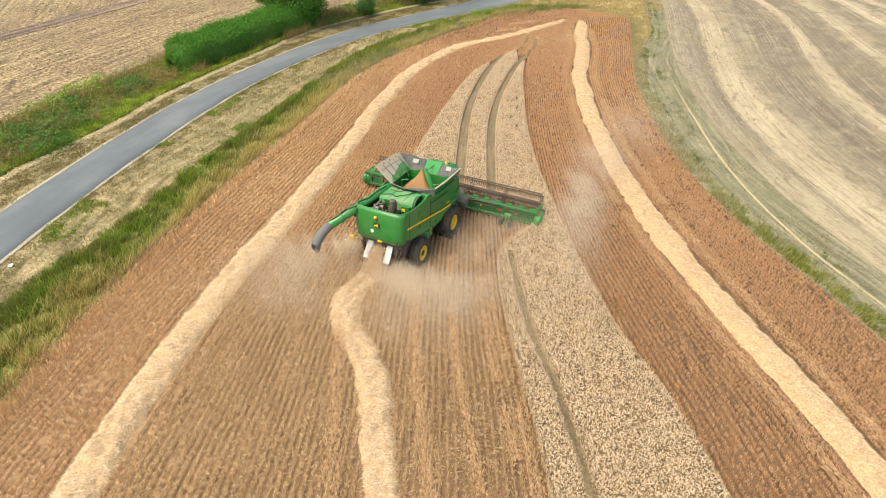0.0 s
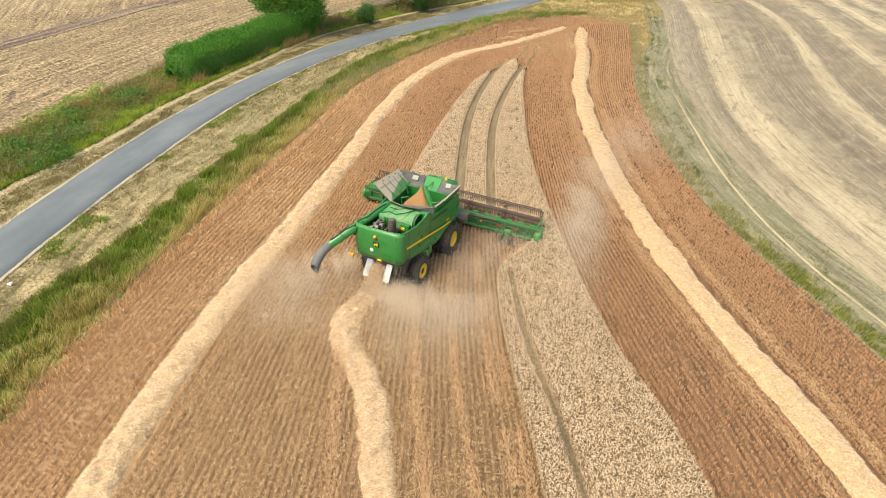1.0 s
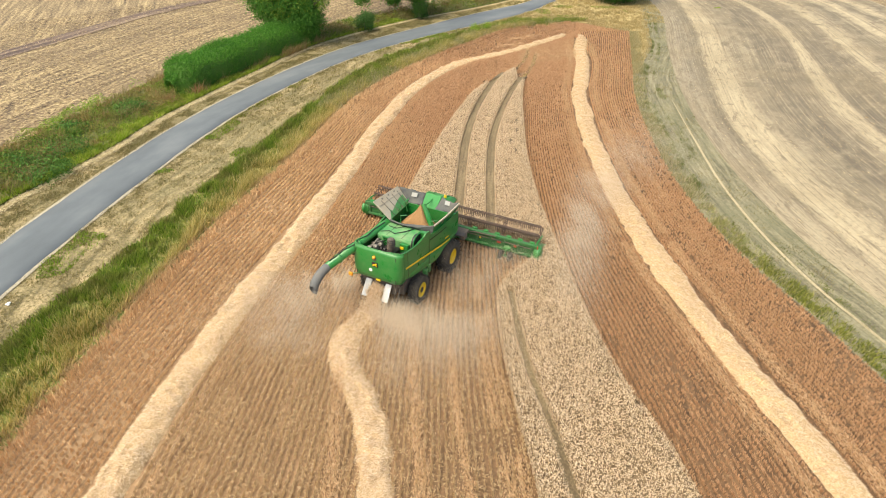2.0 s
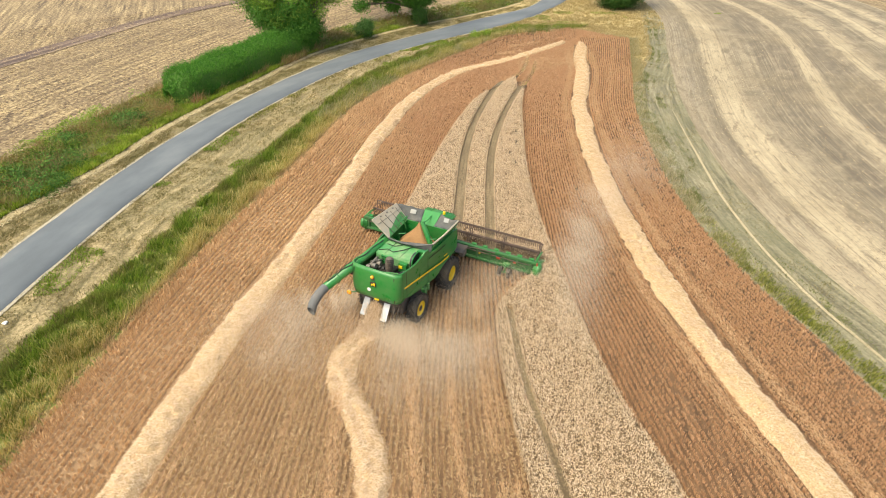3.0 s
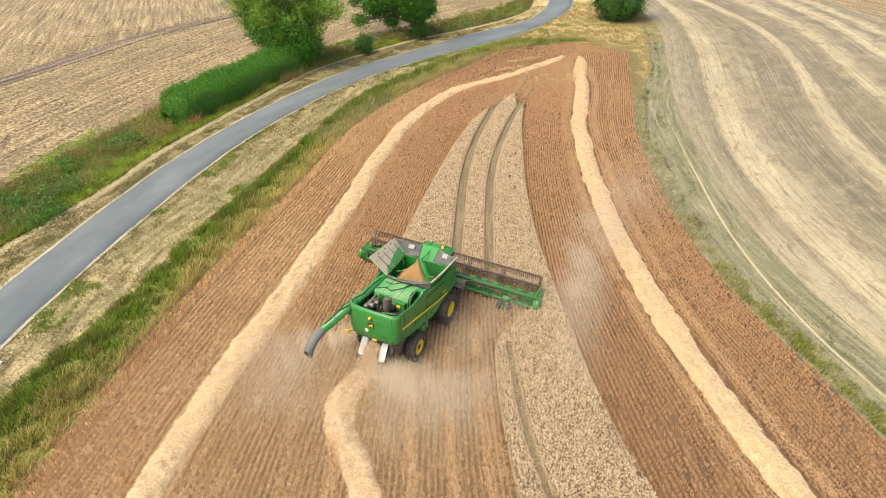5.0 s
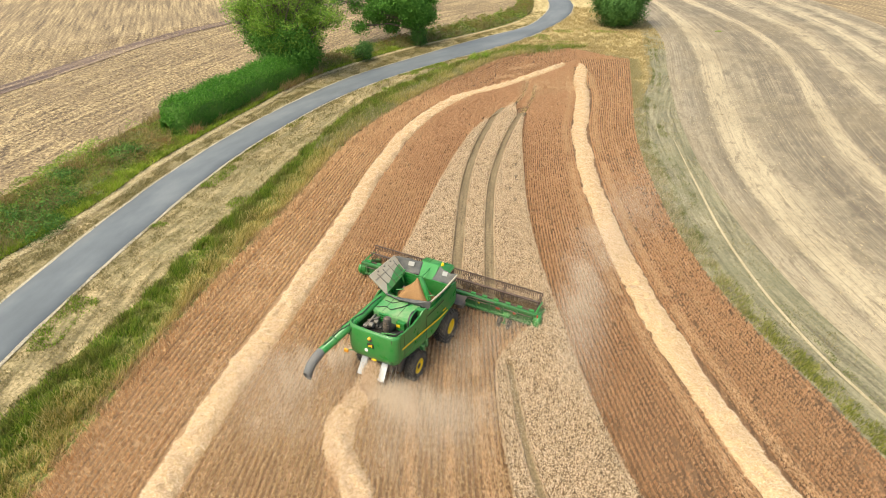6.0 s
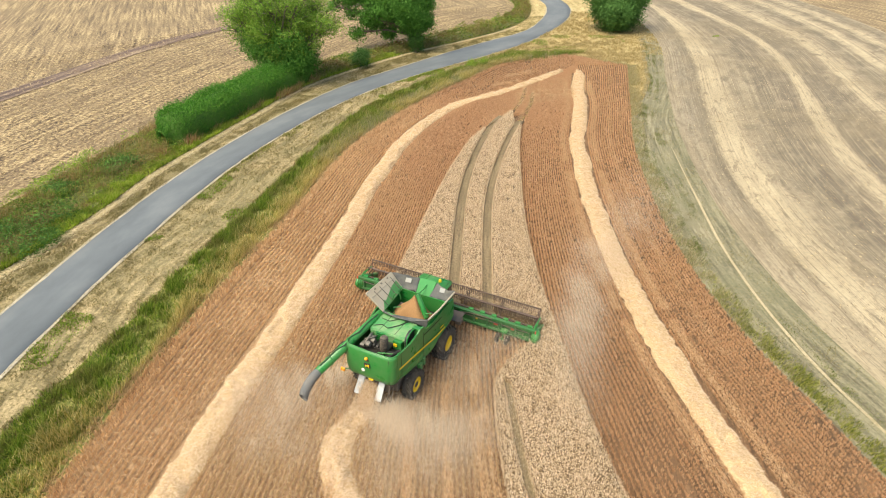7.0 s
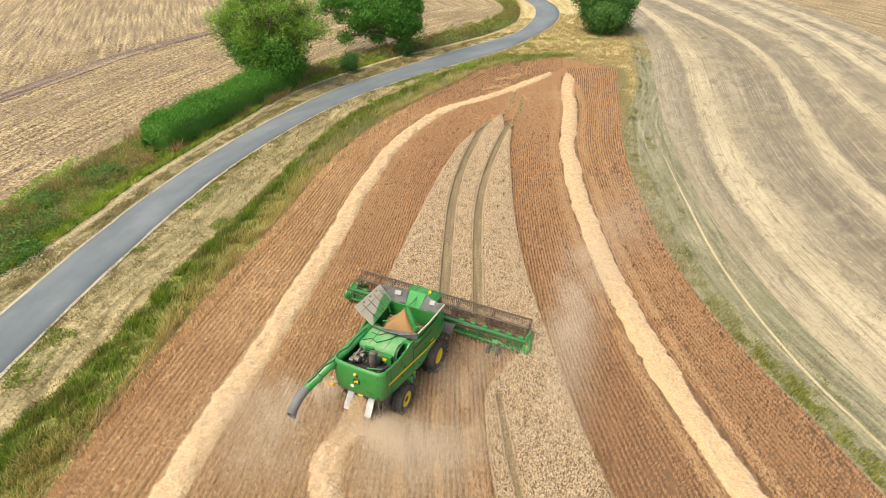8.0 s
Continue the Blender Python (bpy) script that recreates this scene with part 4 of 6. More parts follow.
        for v in cloth.verts:
            v.co += Vector((0.3, 1.0, 0.6)) * 0.10 * noise.noise(v.co * Vector((2.6, 2.6, 2.0))) + Vector((0, 0, -0.10 * math.sin(max(0, min(1, (v.co.z - 3.6) / 0.6)) * math.pi)))
        t = part("tarpaulin", cloth, TARP, tk, "dark creased tarpaulin corner", True)
        m = (Vector((xa, 0.37, 3.55)) + Vector((xb, 0.5, 3.5)) + Vector(top_in) + Vector(top_out)) / 4
        part("clear_window", make(sheet, [m + Vector((-0.17, 0.02, 0.02)), m + Vector((0.17, 0.08, 0.0)), m + Vector((0.17, 0.22, 0.2)), m + Vector((-0.17, 0.16, 0.22))], 0.06), WHITE_PATCH, t, "pale clear window")
    fs = part("front_extension", make(sheet, [(-0.45, 0.52, 3.46), (0.45, 0.52, 3.46), (0.50, 1.25, 4.0), (-0.52, 1.25, 4.0)], 0.05), GREEN_SHEET, tk, "green front tank sheet")
    part("stay", make(tube, [(0.0, -0.2, 3.9), (0.02, 0.6, 3.82), (0.02, 0.95, 3.86)], 0.03, 6), GREEN, fs)
    heap = bmesh.new()
    n, m = 40, 14
    rings = []
    for j in range(m):
        f = j / (m - 1)
        ring = []
        for i in range(n):
            a = 2 * math.pi * i / n
            x, y = 1.36 * f * math.cos(a), 0.95 * f * math.sin(a)
            sq = 1 / max(abs(math.cos(a)), abs(math.sin(a)))
            x, y = x * min(sq, 1.25), y * min(sq, 1.25)
            x, y = max(-1.2, min(1.45, x)), -0.85 + max(-1.0, min(1.1, y))
            z = 4.46 - 1.85 * f ** 0.85 + 0.14 * (noise.noise((x * 2.3, y * 2.3, 1.7)))
            ring.append(heap.verts.new((x + 0.22 * (1 - f), y, z)))
        rings.append(ring)
    for a, b in zip(rings, rings[1:]):
        for i in range(n):
            heap.faces.new((a[i], a[(i + 1) % n], b[(i + 1) % n], b[i]))
    part("grain_mound", heap, GRAIN, tk, "mound of golden-brown wheat grain", True)
    aug = bmesh.new()
    tube(aug, [(0.98, -0.95, 3.25), (0.62, -0.78, 3.85), (0.26, -0.62, 4.36)], 0.15, 16)
    part("filling_auger", aug, GREEN, tk, "green filling auger tube")
    for line in ([(-0.55, -1.75, 3.6), (-0.55, -1.75, 4.0), (-0.2, -1.6, 4.05)], [(-1.15, -0.1, 3.7), (-0.95, -0.1, 4.15), (-0.95, -1.0, 4.2), (-1.1, -1.0, 3.75)],
                 [(-0.95, -0.55, 4.18), (-0.8, -0.55, 3.6)], [(1.2, -1.4, 3.5), (1.2, -1.4, 3.95), (1.5, -1.3, 4.0)]):
        part("stay", make(tube, line, 0.03, 6), GREEN, tk)


def unloading_auger(c):
    bm = bmesh.new()
    a, b = Vector((-1.28, -2.1, 3.50)), Vector((-1.52, -7.3, 3.72))
    tube(bm, [(-1.1, -1.5, 3.1), (-1.22, -1.8, 3.42), tuple(a), tuple(b)], [0.24, 0.24, 0.22, 0.21], 20)
    for f in (0.12, 0.5, 0.62, 0.82):
        p = a.lerp(b, f)
        tube(bm, [p + Vector((0, 0.04, 0)), p - Vector((0, 0.04, 0))], 0.245, 20)
    au = part("unloading_auger", bm, GREEN, c, "long green unloading auger tube", True)
    sp = bmesh.new()
    bend = [Vector(p) for p in ((-1.52, -7.28, 3.72), (-1.54, -7.66, 3.67), (-1.57, -8.0, 3.52), (-1.60, -8.24, 3.28), (-1.61, -8.38, 3.02))]
    mouth = (bend[-1] - bend[-2]).normalized()
    for radius, pts in (([0.225, 0.23, 0.235, 0.225, 0.215], bend), ([0.19, 0.19], [bend[-2] + mouth * 0.05, bend[-1]])):
        first = len(sp.verts)
        tube(sp, pts, radius, 20, False)
        sp.verts.ensure_lookup_table()
        for v in list(sp.verts)[first:][-20:]:
            v.co += mouth * 1.15 * (v.co.y - bend[-1].y)
    spout = part("spout", sp, GREY_SPOUT, au, "grey rubber spout", True)
    # Black plug stands in for the unlit hollow inside the spout.
    part("mouth", make(tube, [bend[-2] - mouth * 0.02, bend[-2] + mouth * 0.06], 0.2, 20), BLACK, spout)
    hs = bmesh.new()
    tube(hs, [a.lerp(b, f) + Vector((dx, 0, 0.235)) for f, dx in ((0.05, 0.1), (0.22, 0.05), (0.38, 0.12), (0.5, -0.05), (0.6, 0.1), (0.72, -0.05), (0.85, 0.0), (0.95, -0.02))], 0.025, 6)
    tube(hs, [a.lerp(b, f) + Vector((dx, 0, dz)) for f, dx, dz in ((0.55, -0.1, 0.22), (0.6, -0.28, 0.08), (0.68, -0.12, 0.24), (0.74, -0.3, 0.05), (0.8, -0.1, 0.23))], 0.02, 6)
    part("hose", hs, BLACK, au, "black hydraulic hose")
    lamp = bmesh.new()
    tube(lamp, [(-1.42, -5.0, 3.35), (-1.42, -5.22, 3.33)], 0.12, 16)
    part("work_lamp", lamp, BLACK, au, "round black work lamp")
    cr = bmesh.new()
    box(cr, -1.62, -1.2, -5.0, -4.8, 3.2, 3.45, 0.02)
    part("cradle", cr, DARK_STEEL, c)


def cab(c):
    roof = bmesh.new()
    outline = [(0.0, 3.26), (0.08, 3.50), (0.5, 3.62), (1.0, 3.60), (1.3, 3.48), (1.4, 3.26)]
    prism(roof, [(y + 1.12, z) for y, z in outline], -0.98, 0.98)
    bmesh.ops.bevel(roof, geom=list(roof.edges), offset=0.10, segments=3, affect="EDGES")
    for x in (-0.45, 0.45):
        tube(roof, [(x, 1.28, 3.56), (x, 1.62, 3.63), (x, 2.12, 3.60), (x, 2.4, 3.50)], 0.035, 6)
    r = part("cab_roof", roof, GREEN, c, "green cab roof", True)
    b = bmesh.new()
    tube(b, [(0.42, 1.85, 3.58), (0.42, 1.85, 3.74), (0.42, 1.85, 3.80)], [0.09, 0.085, 0.05], 14)
    part("beacon", b, YELLOW, r, "yellow flashing beacon")
    g = bmesh.new()
    prism(g, [(1.0, 1.9), (1.0, 3.32), (2.4, 3.32), (2.55, 2.6), (2.3, 1.9)], -0.88, 0.88)
    bmesh.ops.bevel(g, geom=list(g.edges), offset=0.05, segments=2, affect="EDGES")
    part("cab_glass", g, GLASS, c, "dark tinted cab windows")
    fl = bmesh.new()
    box(fl, -1.0, 1.0, 0.9, 2.4, 1.7, 1.9, 0.03)
    part("cab_floor", fl, GREEN, c)
    for s in (-1, 1):
        w = bmesh.new()
        tube(w, [(s * 1.05, 2.1, 1.9), (s * 1.05, 2.1, 2.7), (s * 1.45, 1.0, 2.7), (s * 1.45, 1.0, 2.0)], 0.02, 6)
        part("hand_rail", w, GREEN, c)
        pf = bmesh.new()
        box(pf, s * 1.55 - 0.45, s * 1.55 + 0.45, 1.05, 1.95, 1.72, 1.80, 0.02)
        box(pf, s * 1.9 - 0.16, s * 1.9 + 0.16, 1.15, 1.6, 1.45, 1.74, 0.03)
        part("platform", pf, DARK_STEEL, c, "dusty steel platform beside the cab")


def header_unit(c):
    """The cutting header: trough, beam, dividers, reel and gauge wheels."""
    X0, X1 = -6.05, 6.1
    fr = bmesh.new()
    prism(fr, [(2.55, 0.35), (2.50, 0.6), (2.52, 1.02), (2.60, 1.06), (2.64, 0.62), (2.8, 0.32), (3.3, 0.22), (3.9, 0.14), (3.9, 0.10), (3.2, 0.15), (2.7, 0.25)], X0, X1)
    h = part("header", fr, HEADER_SHADE_GREEN, c, "wide dusty green cutting header")
    h.location.y = 0.42
    beam = bmesh.new()
    box(beam, X0, X1, 2.42, 2.64, 1.04, 1.24, 0.04)
    part("top_beam", beam, HEADER_SHADE_GREEN, h, "green top beam")
    low = bmesh.new()
    box(low, X0, X1, 2.36, 2.52, 0.36, 0.52, 0.03)
    for k in range(14):
        x = X0 + 0.4 + k * (X1 - X0 - 0.8) / 13
        box(low, x - 0.05, x + 0.05, 2.38, 2.5, 0.45, 1.1, 0.01)
    part("lower_beam", low, HEADER_SHADE_GREEN, h)
    for k in range(16):
        x = X0 + 0.45 + k * (X1 - X0 - 0.9) / 15
        if abs(x) < 1.4:
            continue
        br = bmesh.new()
        box(br, x - 0.15, x + 0.15, 2.58, 2.78, 1.16, 1.30, 0.03)
        part("bracket", br, GREEN, h)
    for x, s in ((X0, -1), (X1, 1)):
        d = bmesh.new()
        prism(d, [(2.3, 0.3), (2.25, 0.7), (2.4, 1.05), (2.75, 1.18), (3.2, 0.95), (4.3, 0.35), (4.7, 0.15), (4.3, 0.1), (2.6, 0.12)], x - 0.02 if s < 0 else x - 0.24, x + 0.24 if s < 0 else x + 0.02)
        bmesh.ops.bevel(d, geom=list(d.edges), offset=0.07, segments=3, affect="EDGES")
        lathe_x(d, [(-0.16, 0.2), (-0.1, 0.36), (0.0, 0.42), (0.1, 0.38), (0.18, 0.24)], 20, (x + s * 0.04, 2.55, 0.72))
        part("end_divider", d, GREEN, h, "rounded green crop divider", True)
        l = bmesh.new()
        tube(l, [(x + s * 0.0, 2.35, 1.12), (x, 2.35, 1.3)], 0.035, 8)
        part("marker_lamp", l, RED, h, "small red marker lamp")
    a = bmesh.new()
    lathe_x(a, [(X0 + 0.2, 0.2), (X1 - 0.2, 0.2)], 16, (0, 3.05, 0.52))
    prev = None
    for k in range(0, 281):
        x = X0 + 0.3 + (X1 - X0 - 0.6) * k / 280
        t = 2 * math.pi * (x if x < 0 else -x) / 0.55
        q = [a.verts.new((x, 3.05 + r * math.cos(t), 0.52 + r * math.sin(t))) for r in (0.2, 0.31)]
        if prev:
            a.faces.new((prev[0], prev[1], q[1], q[0]))
        prev = q
    part("feed_auger", a, DARK_STEEL, h, "dark steel feed auger")
    kn = bmesh.new()
    for k in range(120):
        x = X0 + 0.1 + (X1 - X0 - 0.2) * k / 119
        sheet(kn, [(x - 0.03, 3.88, 0.12), (x + 0.03, 3.88, 0.12), (x, 4.02, 0.12)], 0.015)
    part("knife", kn, DARK_STEEL, h)
    ry, rz, R = 3.66, 1.20, 0.66
    reel = part("reel", make(tube, [(X0 + 0.3, ry, rz), (X1 - 0.3, ry, rz)], 0.075, 12), REEL_STEEL, h, "dusty dark pick-up reel")
    n = 6
    for k in range(n):
        t = 2 * math.pi * (k + 0.35) / n
        y, z = ry + R * math.cos(t), rz + R * math.sin(t)
        bat = bmesh.new()
        tube(bat, [(X0 + 0.3, y, z), (X1 - 0.3, y, z)], 0.036, 6)
        for j in range(92):
            x = X0 + 0.36 + (X1 - X0 - 0.72) * j / 91
            tube(bat, [(x, y, z), (x, y - 0.06, z - 0.30)], [0.022, 0.014], 4)
        part("tine_bar", bat, REEL_STEEL, reel)
    for j in range(6):
        x = X0 + 0.3 + (X1 - X0 - 0.6) * j / 5
        sp = bmesh.new()
        for k in range(n):
            t = 2 * math.pi * (k + 0.35) / n
            tube(sp, [(x, ry, rz), (x, ry + R * math.cos(t), rz + R * math.sin(t))], 0.024, 5)
        ring = [(x, ry + R * 0.62 * math.cos(t), rz + R * 0.62 * math.sin(t)) for t in (2 * math.pi * k / 18 for k in range(19))]
        tube(sp, ring, 0.022, 5, False)
        part("reel_spider", sp, REEL_STEEL, reel)
    for x in (X0 + 0.16, 0.1, X1 - 0.16):
        am = bmesh.new()
        tube(am, [(x, 2.5, 1.24), (x, 2.9, 1.32), (x, ry + 0.1, rz)], 0.05, 8)
        tube(am, [(x + 0.06, 2.5, 1.0), (x + 0.06, 3.1, 1.36)], 0.03, 8)
        part("reel_arm", am, GREEN, h)
    for x in (-4.0, 4.25):
        gw = bmesh.new()
        for dx in (-0.3, 0.3):
            lathe_x(gw, [(-0.09, 0.18), (-0.1, 0.27), (-0.05, 0.31), (0.05, 0.31), (0.1, 0.27), (0.09, 0.18)], 20, (x + dx, 1.95, 0.31))
        part("gauge_wheel", gw, RUBBER, h, "pair of small black gauge wheels")
        leg = bmesh.new()
        tube(leg, [(x - 0.3, 1.95, 0.31), (x + 0.3, 1.95, 0.31)], 0.04, 8)
        tube(leg, [(x, 1.95, 0.31), (x, 2.0, 0.65), (x, 2.45, 0.75)], 0.05, 8)
        box(leg, x - 0.22, x + 0.22, 2.1, 2.4, 0.62, 0.78, 0.03)
        part("wheel_leg", leg, GREEN_DUSTY, h)
    for x in (-4.6, -2.9, 3.6, 4.7):
        part("reflector", make(box, x - 0.13, x + 0.13, 2.475, 2.505, 0.74, 0.86, 0.01), RED, h, "red reflector")
    part("sticker", make(box, 2.3, 2.42, 2.475, 2.505, 0.75, 0.87, 0.01), YELLOW, h, "small yellow sticker")
    pipe = bmesh.new()
    tube(pipe, [(X0 + 0.3, 2.40, 0.98), (-2, 2.40, 0.96), (2, 2.40, 0.96), (X1 - 0.3, 2.40, 0.98)], 0.025, 6)
    tube(pipe, [(1.4, 2.3, 1.1), (2.0, 2.38, 1.16), (3.4, 2.38, 1.2)], 0.03, 6)
    part("pipe", pipe, DARK_STEEL, h, "dusty hydraulic pipe")
    fd = bmesh.new()
    prism(fd, [(1.0, 1.25), (1.1, 2.0), (2.85, 1.15), (2.9, 0.45), (2.7, 0.4)], -0.8, 0.8)
    bmesh.ops.bevel(fd, geom=list(fd.edges), offset=0.04, segments=2, affect="EDGES")
    part("feeder_house", fd, GREEN_DUSTY, c, "dusty green feeder house")
    return h


def tail(c):
    for s in (-1, 1):
        p = bmesh.new()
        x = -0.05 + s * 0.6
        sheet(p, [(x - 0.17, -4.98, 1.82), (x + 0.17, -4.98, 1.82), (x + 0.2, -5.55, 1.05), (x - 0.2, -5.55, 1.05)], 0.05)
        sheet(p, [(x - s * 0.17, -4.95, 1.80), (x - s * 0.17, -5.05, 1.0), (x - s * 0.19, -5.45, 0.85), (x - s * 0.19, -5.45, 1.04)], 0.03)
        part("tail_deflector", p, STEEL, c, "bright galvanised straw deflector")
        part("deflector_arm", make(tube, [(x, -4.7, 2.1), (x, -4.95, 1.9), (x, -4.98, 1.75)], 0.05, 8), DARK_STEEL, c)
    b = bmesh.new()
    box(b, -1.0, 0.9, -4.95, -4.2, 1.2, 2.2, 0.05)
    part("straw_chute", b, DARK_STEEL, c)
    arm = bmesh.new()
    tube(arm, [(0.95, -4.8, 1.9), (1.05, -5.2, 1.6), (1.0, -5.3, 1.15), (1.2, -5.35, 1.05)], 0.022, 6)
    tube(arm, [(1.15, -4.8, 1.85), (1.25, -5.25, 1.45), (1.22, -5.3, 1.15)], 0.02, 6)
    part("cable_loop", arm, DARK_STEEL, c)
    part("reflector", make(box, -2.0, -1.75, -5.0, -4.9, 1.6, 1.8, 0.03), AMBER, c, "orange side reflector")
    arm = bmesh.new()
    tube(arm, [(-1.2, -4.6, 1.75), (-1.85, -4.92, 1.72)], 0.03, 8)
    part("reflector_arm", arm, GREEN, c)


def combine_harvester():
    c = new("combine_harvester")
    body_panels(c)
    engine_bay(c)
    grain_tank(c)
    unloading_auger(c)
    cab(c)
    header_unit(c)
    tail(c)
    for s in (-1, 1):
        wheel(c, s * 1.62, -0.05, 1.02, 0.72, 0.46, s)
        wheel(c, s * 1.5, -3.5, 0.86, 0.56, 0.43, s)
    c.matrix_basis = pose(MACHINE_X, MACHINE_Y, 0.06, 0, 0, -MACHINE_TURN)
    return tagged(c, "dusty green combine harvester with yellow wheels cutting wheat", "combine harvester")


machine = combine_harvester()


# ---- the field: windrows, stubble and standing wheat ----
HEAD = radians(MACHINE_TURN)


def machine_y(x, y):
    """How far ahead of the machine's front axle a place on the field lies."""
    return (x - MACHINE_X) * math.sin(HEAD) + (y - MACHINE_Y) * math.cos(HEAD)


def heading(g, y):
    """Unit steps along a curve x(y)."""
    d = (g(y + 0.2) - g(y - 0.2)) / 0.4
    n = np.sqrt(1 + d * d)
    return d / n, 1 / n


def windrow(g, y0, y1, width, height, seed, density, label, taper_end=0.0):
    """A long heap of straw along a curve: a lumpy mound with loose straws all over it."""
    ys = np.arange(y0, y1, 0.16)
    n = 15
    s = np.linspace(-1, 1, n)
    tx, ty = heading(g, ys)
    wob = 1 + 0.30 * (smooth_noise(ys, ys * 0, seed, 0.5) - 0.5) + 0.2 * (smooth_noise(ys, ys * 0, seed + 1, 2.7) - 0.5)
    drift = 0.3 * (smooth_noise(ys, ys * 0, seed + 2, 2.6) - 0.5)
    half = width / 2 * wob * (1 - taper_end * np.clip((ys - y1 + 3) / 3, 0, 1))
    across = s[None] * half[:, None] + drift[:, None]
    xs = g(ys)[:, None] + across * ty[:, None]
    yy = ys[:, None] - across * tx[:, None]
    zz = 0.03 + height * (1 - np.abs(s[None]) ** 3.4) * (0.5 + 0.95 * smooth_noise(xs, yy, seed + 3, 0.33)) + 0.05 * smooth_noise(xs, yy, seed + 4, 0.15)
    verts = np.stack([xs, yy, zz], -1).reshape(-1, 3)
    k = (np.arange(len(ys) - 1)[:, None] * n + np.arange(n - 1)[None]).ravel()
    me = fast_mesh("windrow", verts, np.stack([k, k + 1, k + n + 1, k + n], 1), STRAW_BED, np.stack([across.ravel(), np.repeat(ys, n)], 1), True)
    ob = tagged(new("windrow", me), label, "windrow", "straw windrows")
    m = int((y1 - y0) * density)
    y = y0 + np.random.rand(m) * (y1 - y0)
    f = (np.random.rand(m) * 2 - 1) * (0.96 + 0.16 * np.random.rand(m))
    tx, ty = heading(g, y)
    h = width / 2 * (1 - taper_end * np.clip((y - y1 + 3) / 3, 0, 1)) * (1 + 0.30 * (smooth_noise(y, y * 0, seed, 0.5) - 0.5) + 0.2 * (smooth_noise(y, y * 0, seed + 1, 2.7) - 0.5))
    a = f * h + 0.3 * (smooth_noise(y, y * 0, seed + 2, 2.6) - 0.5)
    sx, sy = g(y) + a * ty, y - a * tx
    mid = np.stack([sx, sy, 0.06 + height * np.maximum(0, 1 - np.abs(f) ** 3.4) * (0.5 + 0.95 * smooth_noise(sx, sy, seed + 3, 0.33) + 0.22 * np.random.rand(m))], 1)
    ang = np.random.randn(m) * 0.75 - np.sign(f) * 0.3
    length = 0.12 + 0.22 * np.random.rand(m)
    dx, dy = np.cos(ang), np.sin(ang)
    along = np.stack([(dx * ty + dy * tx) * length, (-dx * tx + dy * ty) * length, (0.25 * np.random.randn(m) - 0.25 * np.abs(f)) * length * 0.6], 1)
    slivers("loose_straw", mid, along, 0.019, STRAW, "", "", ob)
    return ob


windrow(ROW_L, -10, 84.8, 1.6, 0.30, 20, 600, "long golden straw windrow on the cut stubble", 0.5)
windrow(ROW_R, -10, 84.5, 1.6, 0.32, 40, 600, "long golden straw windrow beside the standing wheat", 0.3)
windrow(ROW_NEW, -10, 26.1, 1.35, 0.28, 60, 950, "curving fresh straw windrow behind the combine harvester")


def near_curve(x, y, g):
    return np.abs(x - g(y))


def uncut(x, y):
    """Where the wheat still stands: ahead of the knife, and right of the machine's track."""
    return (x < CROP_R(y)) & (((x > CROP_L(y)) & (machine_y(x, y) > 4.5) & (y > 30) & (y < 68.5)) | ((x > CROP_B(y)) & (y < 32.1)))


